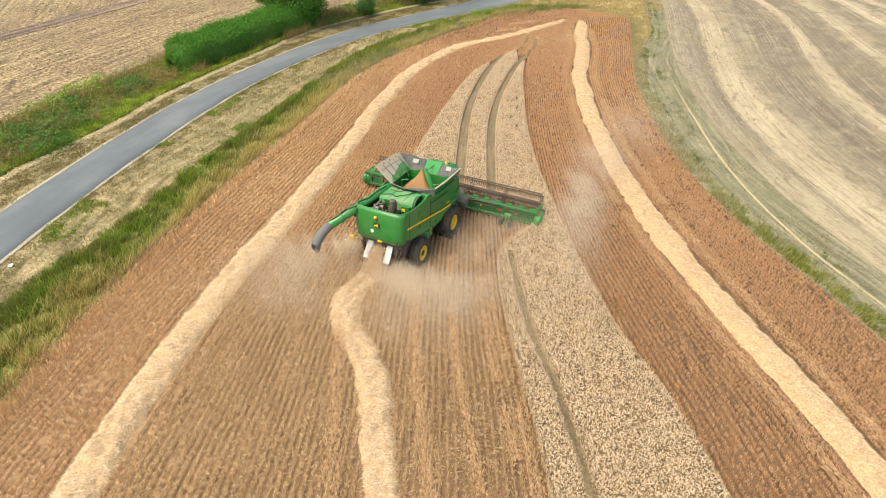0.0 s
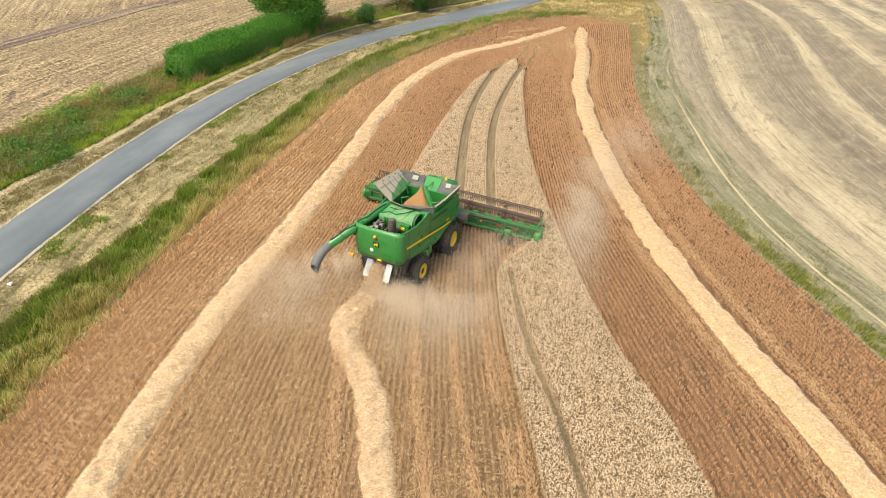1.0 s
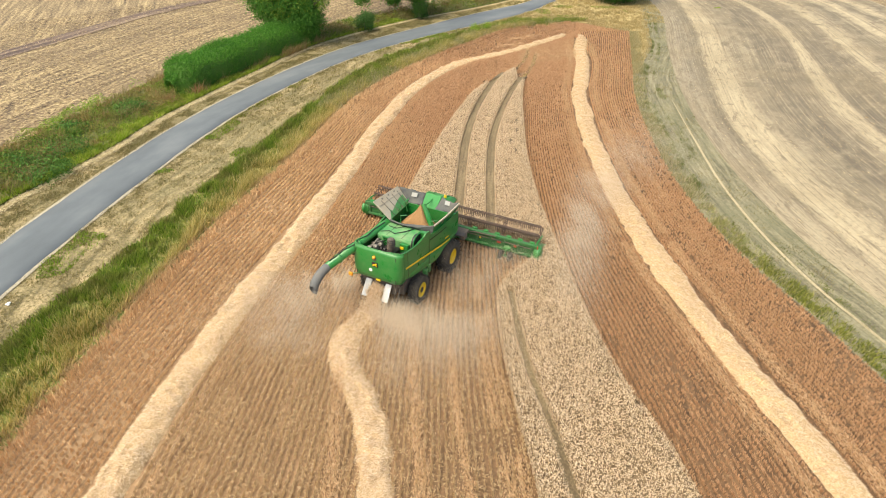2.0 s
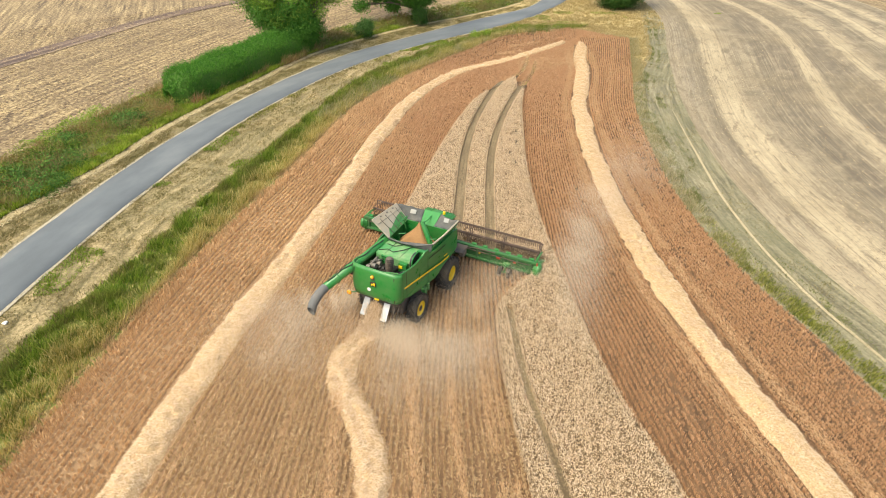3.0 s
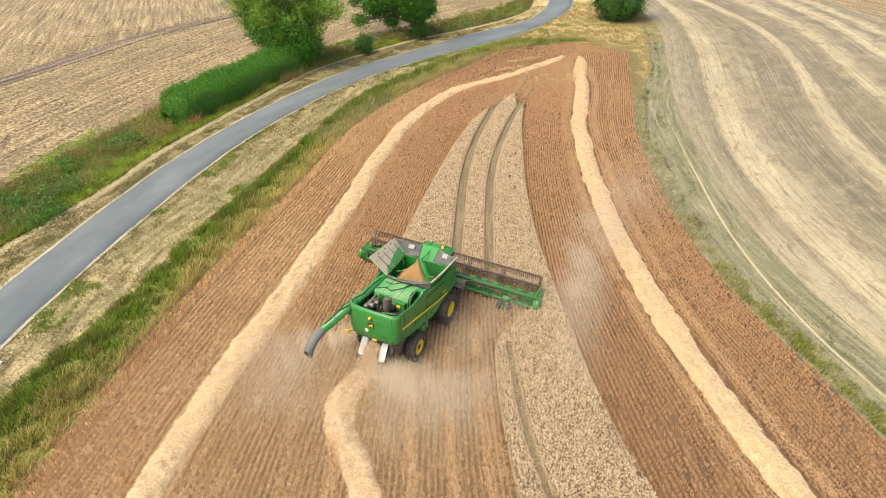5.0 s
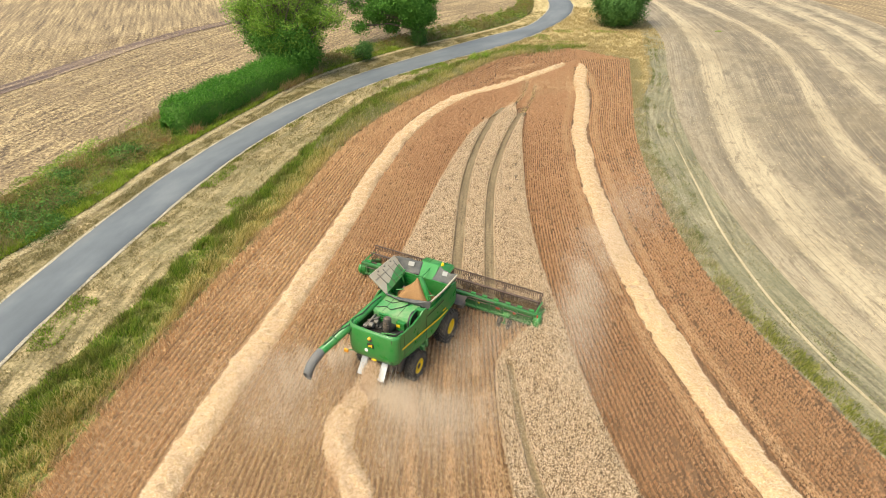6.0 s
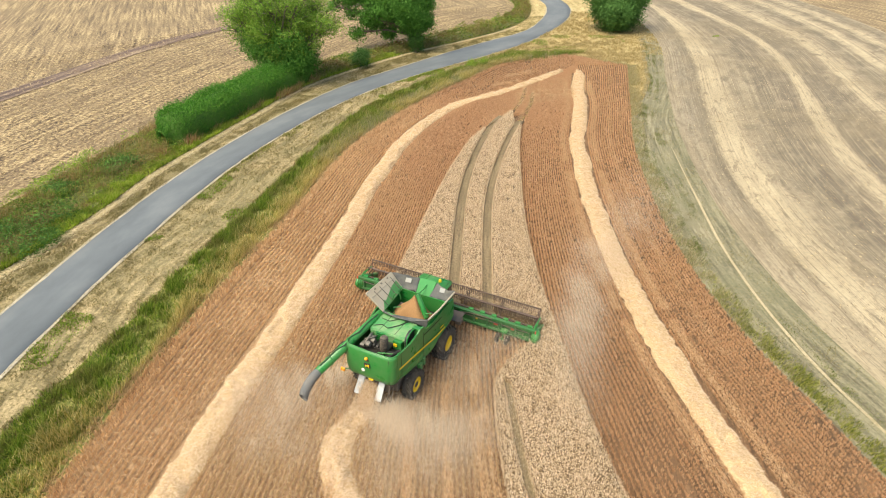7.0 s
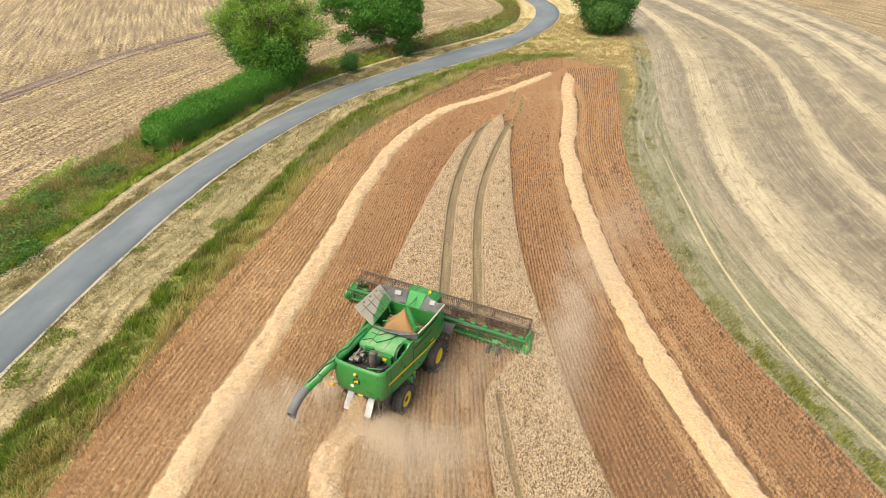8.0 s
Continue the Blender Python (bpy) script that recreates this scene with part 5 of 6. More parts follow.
def stubble():
    """Cut stalks standing in drilled rows that follow the passes."""
    guides = [FIELD_L, ROW_L, lambda y: 0.5 * (ROW_L(y) + ROW_R(y)), ROW_R, FIELD_R]
    out = []
    ys = np.arange(-10, 92.2, 0.115)
    for k, rows in enumerate((18, 48, 48, 24)):
        for r in range(rows):
            f = (r + 0.5) / rows
            y = ys + (np.random.rand(len(ys)) - 0.5) * 0.10
            x = guides[k](y) * (1 - f) + guides[k + 1](y) * f + (np.random.rand(len(ys)) - 0.5) * 0.035
            edge_gap = (r % 2 == 1) * np.clip(1 - (guides[4](y) - x) / 2.6, 0, 1) * 0.4
            keep = np.random.rand(len(ys)) < 0.9 + 0.4 * (smooth_noise(x, y, 80, 0.5) - 0.5) + (0.15 if r % 9 else -0.2) - edge_gap + 0.5 * (smooth_noise(x * 1.5, y * 0.4, 83, 2.0) - 0.5)
            out.append(np.stack([x[keep], y[keep]], 1))
    p = np.concatenate(out)
    x, y = p.T
    crop = uncut(x, y)
    tram = ((near_curve(x, y, TRAM_L) < 0.25) & (y < 78) | (near_curve(x, y, TRAM_R) < 0.25) & (y < 76)) & (y > 60)
    # Masks reach past each windrow, so bare dark soil draws its edge shadow.
    rows = tram | (near_curve(x, y, ROW_L) < 0.9) & (y < 84.5) | (near_curve(x, y, ROW_R) < 0.93) & (y < 84) | (near_curve(x, y, ROW_NEW) < 0.7) & (y < 26)
    edge = (x < FIELD_L(y) + 0.1) | (x > FIELD_R(y) - 0.1)
    p = p[~(crop | rows | edge)]
    n = len(p)
    p = np.concatenate([np.repeat(p[p[:, 1] < 9], 4, 0), np.repeat(p[(p[:, 1] >= 9) & (p[:, 1] < 32)], 13, 0), np.repeat(p[(p[:, 1] >= 32) & (p[:, 1] < 52)], 9, 0), np.repeat(p[p[:, 1] >= 52], 5, 0)])
    n = len(p)
    base = np.concatenate([p + np.random.randn(n, 2) * (0.021, 0.034), np.full((n, 1), 0.03)], 1)
    tall = 0.16 + 0.10 * np.random.rand(n) + 0.06 * (smooth_noise(p[:, 0], p[:, 1], 90, 1.2) - 0.5) + 0.05 * (smooth_noise(p[:, 0], p[:, 1], 92, 0.33) - 0.5)
    rise = np.stack([np.random.randn(n) * 0.035, np.random.randn(n) * 0.035 - 0.01, tall], 1)
    rise *= np.where(p[:, 0] < FIELD_L(p[:, 1]) + 0.9, 1.6, 1.0)[:, None]
    cut = np.random.randn(n, 3) * (1, 1, 0.35)
    cut *= ((0.011 + 0.008 * np.random.rand(n) + 0.00085 * np.clip(p[:, 1] - 25, 0, 40) + 0.010 * (p[:, 1] < 9)) / np.linalg.norm(cut, axis=1))[:, None]
    verts = np.stack([base, base + rise - cut, base + rise + cut], 1).reshape(-1, 3)
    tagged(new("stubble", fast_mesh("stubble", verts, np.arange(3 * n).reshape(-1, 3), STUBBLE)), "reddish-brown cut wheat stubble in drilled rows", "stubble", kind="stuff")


stubble()


def flattened(g, y0, y1, width, per_metre, name="flattened_straw"):
    """Pale stalks pressed flat where a wheel has run."""
    n = int((y1 - y0) * per_metre * 0.75)
    y = y0 + np.random.rand(n) * (y1 - y0)
    keep = smooth_noise(y, y * 0, int(per_metre) + 11, 1.8) > 0.25
    y = y[keep]
    n = len(y)
    a = np.random.randn(n) * width / 2.6
    tx, ty = heading(g, y)
    mid = np.stack([g(y) + a * ty, y - a * tx, 0.19 + 0.13 * np.random.rand(n)], 1)
    ang = np.random.randn(n) * 0.5
    length = 0.10 + 0.14 * np.random.rand(n)
    along = np.stack([(tx * np.cos(ang) + ty * np.sin(ang)) * length, (ty * np.cos(ang) - tx * np.sin(ang)) * length, 0.05 * np.random.randn(n)], 1)
    slivers(name, mid, along, 0.026, FLAT_STRAW, "pale flattened straw along a wheel track", "straw")


OLD_LINE = curve_x((-30, -0.5), (0, -1.2), (12.9, -2.1), (18, -2.75), (24, -3.2), (28.5, -3.2))
for g, y0, y1, w, d in ((shifted(ROW_L, 1.55), -9, 72, 0.5, 90), (shifted(ROW_L, -1.55), -9, 72, 0.5, 80), (shifted(ROW_R, 1.5), -9, 80, 0.5, 330), (shifted(ROW_R, -1.5), -9, 80, 0.5, 330), (shifted(ROW_R, 3.2), 30, 80, 0.4, 90),
                       (shifted(OLD_LINE, 1.75), -9, 29, 0.5, 330), (shifted(OLD_LINE, -1.75), -9, 29, 0.55, 330), (shifted(OLD_LINE, 3.6), -9, 31, 0.35, 260),
                       (shifted(OLD_LINE, 5.2), -9, 30, 0.4, 240), (shifted(CROP_B, -0.5), -9, 31, 0.4, 160)):
    flattened(g, y0, y1, w, d)

hay = shifted(BANK_R, 0.62)
n_hay = 30000
hy = 15 + 95 * np.random.rand(n_hay)
hx = hay(hy) + 0.22 * np.random.randn(n_hay)
ha, hl = np.random.randn(n_hay) * 0.7, 0.10 + 0.14 * np.random.rand(n_hay)
hay_tx, hay_ty = heading(hay, hy)
slivers("mown_hay", np.stack([hx, hy, 0.10 + 0.10 * np.random.rand(n_hay)], 1), np.stack([(hay_tx * np.cos(ha) + hay_ty * np.sin(ha)) * hl, (hay_ty * np.cos(ha) - hay_tx * np.sin(ha)) * hl, 0.04 * np.random.randn(n_hay)], 1), 0.045, HAY,
        "pale line of mown hay along the foot of the bank", "hay")

# a thin litter of straw over the whole cut field, thickest at its far end
px_, py_, _ = spread(shifted(FIELD_L, 0.3), shifted(FIELD_R, -0.3), 8, 91, 3)
keep_ = ~uncut(px_, py_)
far_ = np.random.rand(7000, 2)
back_ = np.random.rand(26000, 2)
bx_, by_ = -11 + 15 * back_[:, 0], 8 + 25 * back_[:, 1]
thick_ = smooth_noise(bx_ * 3, by_ * 0.5, 33, 1.0) > 0.35
lx, ly = np.concatenate([px_[keep_], 8.5 + 10 * far_[:, 0], bx_[thick_]]), np.concatenate([py_[keep_], 71 + 8 * far_[:, 1] + 4 * far_[:, 0], by_[thick_]])
la = np.random.rand(len(lx)) * 6.28
ll = 0.10 + 0.16 * np.random.rand(len(lx))
slivers("straw_litter", np.stack([lx, ly, 0.20 + 0.12 * np.random.rand(len(lx))], 1), np.stack([np.cos(la) * ll, np.sin(la) * ll, 0.05 * np.random.randn(len(lx))], 1), 0.024, PALE_STRAW,
        "thin litter of loose pale straw", "straw")


# straw dragged across the far headland
for sx0, sx1, sy0, sy1, sn in ((10.8, 16.2, 74.6, 75.0, 900), (11.5, 16.4, 76.6, 76.6, 900), (6.0, 9.5, 78.2, 80.0, 700), (8.0, 12.5, 82.0, 84.6, 900)):
    sf = np.random.rand(sn)
    sx, sy = sx0 + (sx1 - sx0) * sf, sy0 + (sy1 - sy0) * sf + 0.33 * np.random.randn(sn)
    ok_ = smooth_noise(sx, sy, 61, 0.6) > 0.4
    sx, sy = sx[ok_], sy[ok_]
    sa = np.random.randn(len(sx)) * 0.6
    sl = 0.12 + 0.22 * np.random.rand(len(sx))
    slivers("dragged_straw", np.stack([sx, sy, 0.21 + 0.14 * np.random.rand(len(sx))], 1), np.stack([np.cos(sa) * sl, np.sin(sa) * sl, 0.05 * np.random.randn(len(sx))], 1), 0.045, FLAT_STRAW,
            "pale straw dragged across the stubble's far end", "straw")


def crop_start(x):
    return MACHINE_Y + (4.55 - math.sin(HEAD) * (x - MACHINE_X)) / math.cos(HEAD)


def wheat(left, right, y0, y1, ahead, label):
    """A block of ripe wheat: a dense under-storey with skirts, coloured dark as the shade between ears, and ears on
    stalks all over and down its sides.
    """
    nx, ny = 14, int((y1 - y0) / 0.35)
    f, g = np.linspace(0, 1, nx), np.linspace(0, 1, ny)
    y = np.repeat(g[:, None], nx, 1)
    lo = np.full((1, nx), float(y0))
    if ahead:
        lo = crop_start(left(np.array(35.0)) * (1 - f) + right(np.array(35.0)) * f)[None]
    y = lo + y * (y1 - lo)
    x = left(y) * (1 - f) + np.maximum(right(y), left(y) + 0.02) * f
    z = 0.52 + 0.12 * (smooth_noise(x, y, 5, 0.22) - 0.5) + 0.1 * (smooth_noise(x, y, 6, 1.4) - 0.5)
    top = np.stack([x, y, z], -1)
    ring = [(0, j) for j in range(nx)] + [(i, nx - 1) for i in range(1, ny)] + [(ny - 1, j) for j in range(nx - 2, -1, -1)] + [(i, 0) for i in range(ny - 2, 0, -1)]
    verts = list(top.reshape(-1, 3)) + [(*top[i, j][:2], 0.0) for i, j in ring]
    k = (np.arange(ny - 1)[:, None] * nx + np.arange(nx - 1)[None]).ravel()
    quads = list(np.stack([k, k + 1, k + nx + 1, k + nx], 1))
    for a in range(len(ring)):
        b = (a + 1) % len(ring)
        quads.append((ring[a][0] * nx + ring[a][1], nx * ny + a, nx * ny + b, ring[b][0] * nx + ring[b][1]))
    floor_ = tagged(new("standing_wheat", fast_mesh("standing_wheat", verts, quads, SHADED_CROP_FLOOR, [(v[0], v[1]) for v in verts])), label, "wheat crop", "strips of uncut wheat")
    px, py, fr = spread(left, right, y0, y1, 390)
    ok = right(py) - left(py) > 0.1
    if ahead:
        ok &= py > crop_start(px)
    px, py = px[ok], py[ok]
    n = len(px)
    h = 0.70 + 0.07 * np.random.randn(n) + 0.10 * (smooth_noise(px, py, 15, 0.8) - 0.5) - 0.12 * (smooth_noise(px, py, 16, 0.25) > 0.72)
    ang = np.random.rand(n) * 6.28
    lean = 0.05 + 0.07 * np.random.rand(n)
    tip = np.stack([px + np.cos(ang) * lean, py + np.sin(ang) * lean, h], 1)
    ear = np.stack([np.cos(ang) * 0.075, np.sin(ang) * 0.075, 0.05 * np.random.randn(n) + 0.01], 1)
    ears = slivers("ear_canopy", tip, ear * 1.35, 0.036, WHEAT, "", "", floor_)
    side_y = y0 + np.random.rand(int((y1 - y0) * 260)) * (y1 - y0)
    which = np.random.rand(len(side_y)) < 0.5
    side_x = np.where(which, left(side_y) - 0.09 * np.random.rand(len(side_y)), right(side_y) + 0.09 * np.random.rand(len(side_y)))
    ok = (right(side_y) - left(side_y) > 0.1) & (side_y > y0)
    if ahead:
        ok &= side_y > crop_start(side_x)
    side_x, side_y = side_x[ok], side_y[ok]
    q = len(side_x)
    hang = slivers("edge_canopy", np.stack([side_x, side_y, 0.22 + 0.48 * np.random.rand(q)], 1), np.stack([0.03 * np.random.randn(q), 0.03 * np.random.randn(q), 0.12 + 0.05 * np.random.rand(q)], 1), 0.034, WHEAT, "", "", floor_)
    hang["kind"] = "stuff"
    m = n // 2
    base = np.stack([px, py, np.full(n, 0.3)], 1)[:m]
    me = blades("stalk_canopy", base, tip[:m] - base, 0.022, WHEAT, "", "")
    me.parent = floor_
    for key in ("kind",):
        ears[key] = me[key] = "stuff"
    return floor_


wheat(CROP_L, lambda y: TRAM_L(y) - 0.46, 34.5, 65.5, True, "pale ripe standing wheat ahead of the cutting header")
wheat(lambda y: TRAM_L(y) + 0.42, lambda y: np.maximum(TRAM_L(y) + 0.4, TRAM_R(y) - 0.42 - np.maximum(0, y - 65) * 0.3), 33.3, 69.0, True, "narrow strip of ripe wheat between two tramlines")
wheat(lambda y: TRAM_R(y) + 0.40, CROP_R, 31.5, 66.0, True, "pale ripe standing wheat beside a tramline")
wheat(CROP_B, lambda y: np.minimum(TRAM_B(y) - 0.25, CROP_R(y)), -10, 28.0, False, "thin leftover strip of ripe wheat")
wheat(lambda y: np.where(y < 27.6, TRAM_B(y) + 0.28, np.maximum(CROP_B(y), TRAM_B(y) + 0.28 - (y - 27.6) * 2)), CROP_R, -10, 32.0, False, "tapering uncut strip of pale ripe wheat")
for nm, g, a, b in (("wheel_track", TRAM_L, 34, 67.5), ("wheel_track", TRAM_R, 33, 66), ("wheel_track", TRAM_B, -10, 28.0)):
    loft(nm, [shifted(g, -0.5), shifted(g, 0.5)], a, b, 0.36, TRAM, 0.5, 4, 0.06, label="worn tractor wheel track through the crop", category="wheel track")


for g, a, b in ((TRAM_L, 66, 79), (TRAM_R, 65, 76)):
    flattened(g, a, b, 0.7, 230)


# ---- grass, weeds and hedges ----
def grass(name, left, right, y0, y1, density, tall, material, label, width=0.035, floor_z=0.06, thin=None):
    x, y, f = spread(left, right, y0, y1, density)
    clump = smooth_noise(x, y, 31, 0.7)
    keep = np.random.rand(len(x)) < 0.25 + 1.1 * clump
    if thin:
        keep &= np.random.rand(len(x)) < thin(x, y, f)
    x, y, clump = x[keep], y[keep], clump[keep]
    n = len(x)
    h = tall * (0.4 + 0.9 * clump) * (0.6 + 0.6 * np.random.rand(n))
    lean = np.random.randn(n, 2) * 0.35
    wind = np.array([0.25, -0.1])
    return blades(name, np.stack([x, y, np.full(n, floor_z)], 1), np.stack([(lean[:, 0] + wind[0]) * h, (lean[:, 1] + wind[1]) * h, h], 1), width * (0.7 + 0.8 * np.random.rand(n)), material, label, "grass")


grass("long_grass", GRASS_L, shifted(FIELD_L, -0.55), 14, 94, 300, 0.60, LUSH_GRASS, "long rough green grass beside the verge", 0.042, 0.06, lambda x, y, f: np.clip(1.35 - f * 0.9, 0, 1))
grass("long_grass", GRASS_L, shifted(FIELD_L, -0.55), -9, 14, 110, 0.62, LUSH_GRASS, "long rough green grass beside the stubble", 0.055)
grass("golden_grass", lambda y: 0.62 * GRASS_L(y) + 0.38 * FIELD_L(y), shifted(FIELD_L, -0.35), 14, 90, 270, 0.80, GOLD_GRASS, "tall golden seeding grass", 0.034, 0.06,
      lambda x, y, f: np.clip((smooth_noise(x, y * 0.6, 58, 1.9) - np.where(y > 28, 0.24, 0.40)) * 4, 0, 1) * np.clip(0.25 + f, 0, 1))
grass("dead_undergrowth", shifted(GRASS_L, -0.35), shifted(GRASS_L, 0.9), 14, 90, 200, 0.30, BROWN_GRASS, "brown dead stems at the mown verge's edge", 0.04, 0.05, lambda x, y, f: smooth_noise(x, y, 63, 2.2) * 1.2)
grass("long_grass", GRASS_L, shifted(FIELD_L, -0.4), 60, 94, 70, 0.6, GRASS, "long rough grass along the far field edge", 0.07)
grass("pale_seed_grass", shifted(FIELD_L, -0.75), shifted(FIELD_L, 0.15), 14, 88, 200, 0.36, PALE_STRAW, "pale seeding grass at the stubble's edge", 0.05)
grass("verge_grass", shifted(ROAD_R, 0.2), shifted(ROAD_R, 1.7), 14, 104, 130, 0.09, MOWN_OLIVE, "olive mown grass beside the lane", 0.05, 0.04, lambda x, y, f: np.clip(1.2 - f, 0, 1))
grass("pale_seed_grass", shifted(FIELD_L, -2.6), shifted(FIELD_L, -0.2), 56, 92, 150, 0.75, FRINGE_DRY, "tall pale seed heads along the far field edge", 0.05, 0.06, lambda x, y, f: np.clip((smooth_noise(x, y, 59, 1.5) - 0.3) * 3, 0, 1))
grass("mown_grass", ROAD_R, GRASS_L, -9, 60, 150, 0.11, DRY_GRASS, "short dry mown verge grass", 0.045)
grass("mown_grass", ROAD_R, GRASS_L, 60, 100, 60, 0.14, DRY_GRASS, "short dry verge grass further along the lane", 0.08)
grass("mown_grass", BANK_R, ROAD_L, -9, 118, 70, 0.12, DRY_GRASS, "short dry grass beyond the lane", 0.06)
grass("green_verge_grass", shifted(BANK_R, -1.7), shifted(BANK_R, 0.25), 20, 92, 330, 0.42, FOOT_GRASS, "fresh green grass along the foot of the bank", 0.07, 0.2)
grass("green_verge_grass", shifted(ROAD_R, 0.2), shifted(ROAD_R, 1.3), 52, 104, 130, 0.20, OLIVE_GRASS, "green grass along the lane's edge", 0.06, 0.05, lambda x, y, f: (smooth_noise(x, y, 77, 2.6) > 0.45) * (1.1 - f))
grass("green_verge_grass", shifted(BANK_R, 1.1), shifted(ROAD_L, -0.35), 18, 108, 330, 0.09, MOWN_OLIVE, "olive mown grass between lane and bank", 0.05, 0.04, lambda x, y, f: np.clip((smooth_noise(x, y * 0.6, 78, 1.2) - 0.2) * 2, 0, 1))
grass("green_patches", shifted(ROAD_R, 0.1), GRASS_L, 20, 105, 220, 0.16, GREEN_GRASS, "patches of fresh green grass on the verge", 0.06, 0.05,
      lambda x, y, f: (smooth_noise(x, y, 57, 3.2) > 0.80) * 0.8)
grass("track_grass", shifted(FIELD_R, 0.1), shifted(FIELD_R, 1.5), 12, 38, 330, 0.34, OLIVE_GRASS, "tufts of green grass along the stubble's edge", 0.034, 0.05, lambda x, y, f: np.clip(1.5 - f * 1.3, 0, 1) * np.clip((40 - y) / 8, 0, 1))
grass("pale_fringe", shifted(FIELD_R, -0.1), shifted(FIELD_R, 1.3), 28, 90, 210, 0.34, FRINGE_DRY, "pale dry grass fringe along the stubble's edge", 0.045, 0.05, lambda x, y, f: np.clip(1.3 - f, 0, 1) * np.clip((y - 27) / 8, 0, 1))
grass("track_grass", FIELD_R, GRASS_R, 10, 96, 60, 0.09, MOWN_OLIVE, "short worn grass on the field track", 0.05)


def across_track(f):
    return lambda y: TRACK_L(y) * (1 - f) + GRASS_R(y) * f


for lo_, hi_, most in ((0.16, 0.34, 1.0), (0.46, 0.62, 0.6)):
    grass("track_grass", across_track(lo_), across_track(hi_), 22, 104, 300, 0.13, TRACK_GREEN, "green strip of short grass along the field track", 0.045, 0.05,
          lambda x, y, f: most * np.clip((smooth_noise(x * 2, y * 0.35, 66, 1.6) - 0.3) * 2.5, 0, 1))
for g in (TRAM_L, TRAM_R):
    grass("track_weeds", shifted(g, -0.4), shifted(g, 0.4), 66, 77, 90, 0.16, OLIVE_GRASS, "low olive weeds in an old wheel track", 0.05)
grass("headland_grass", FIELD_R, shifted(TRACK_L, 0.5), 66, 94, 120, 0.22, HEAD_GRASS, "dry yellow grass at the stubble's far corner", 0.07)
grass("headland_grass", ROAD_R, GRASS_R, 93, 122, 60, 0.24, HEAD_GRASS, "dry yellow grass round the field corner", 0.10)


def weeds(left, right, y0, y1, density, tall, size, material, name, label, patches=0.0):
    """Leafy weeds and scrub: small leaves heaped at uneven heights."""
    x, y, f = spread(left, right, y0, y1, density)
    keep = smooth_noise(x, y, 75, 3.4) >= patches
    x, y, f = x[keep], y[keep], f[keep]
    body = smooth_noise(x, y, 71, 1.5) * 0.7 + smooth_noise(x, y, 72, 0.6) * 0.5
    h = tall * body * np.clip(np.minimum(f, 1 - f) * 6, 0.15, 1)
    n = len(x)
    z = 0.2 + h * np.sqrt(np.random.rand(n))
    along = np.random.randn(n, 3) * (1, 1, 0.7)
    along *= (size * (0.6 + 0.8 * np.random.rand(n)) / np.linalg.norm(along, axis=1))[:, None]
    return slivers(name, np.stack([x, y, z], 1), along, size * 0.42, material, label, "weeds", None, 1.5)


weeds(BANK_L, BANK_R, 28, 62, 180, 1.15, 0.145, WEEDS, "bank_weeds", "tangled green and russet weeds on the bank")
weeds(shifted(BANK_L, -0.7), shifted(BANK_L, 1.3), 28, 61, 230, 1.5, 0.15, FRINGE, "bank_edge_weeds", "bright green weeds along the top of the bank", 0.5)
weeds(BANK_L, BANK_R, 62, 96, 80, 1.2, 0.22, WEEDS, "bank_weeds", "weeds and rough grass under the trees")
weeds(BANK_L, BANK_R, 94, 138, 70, 1.9, 0.26, WEEDS, "bank_weeds", "tall weeds and rough hedge along the far lane")
grass("bank_grass", BANK_L, BANK_R, 24, 130, 45, 0.9, DRY_GRASS, "tall dry grass stalks on the bank", 0.06, 0.3, lambda x, y, f: (smooth_noise(x, y, 91, 4.0) > 0.5) * 1.0)


def mid_bank(f):
    return lambda y: BANK_L(y) * (1 - f) + BANK_R(y) * f


grass("russet_stems", mid_bank(0.08), mid_bank(0.55), 26, 66, 80, 0.8, RUSSET, "brown and russet dead stems over the bank", 0.05, 0.4, lambda x, y, f: np.clip((smooth_noise(x, y, 93, 3.0) - 0.34) * 4, 0.05, 1))
grass("russet_stems", mid_bank(0.55), mid_bank(0.9), 26, 62, 70, 0.7, RUSSET, "russet dock stems low on the bank", 0.06, 0.35, lambda x, y, f: (smooth_noise(x, y, 94, 1.7) > 0.66) * 1.0)


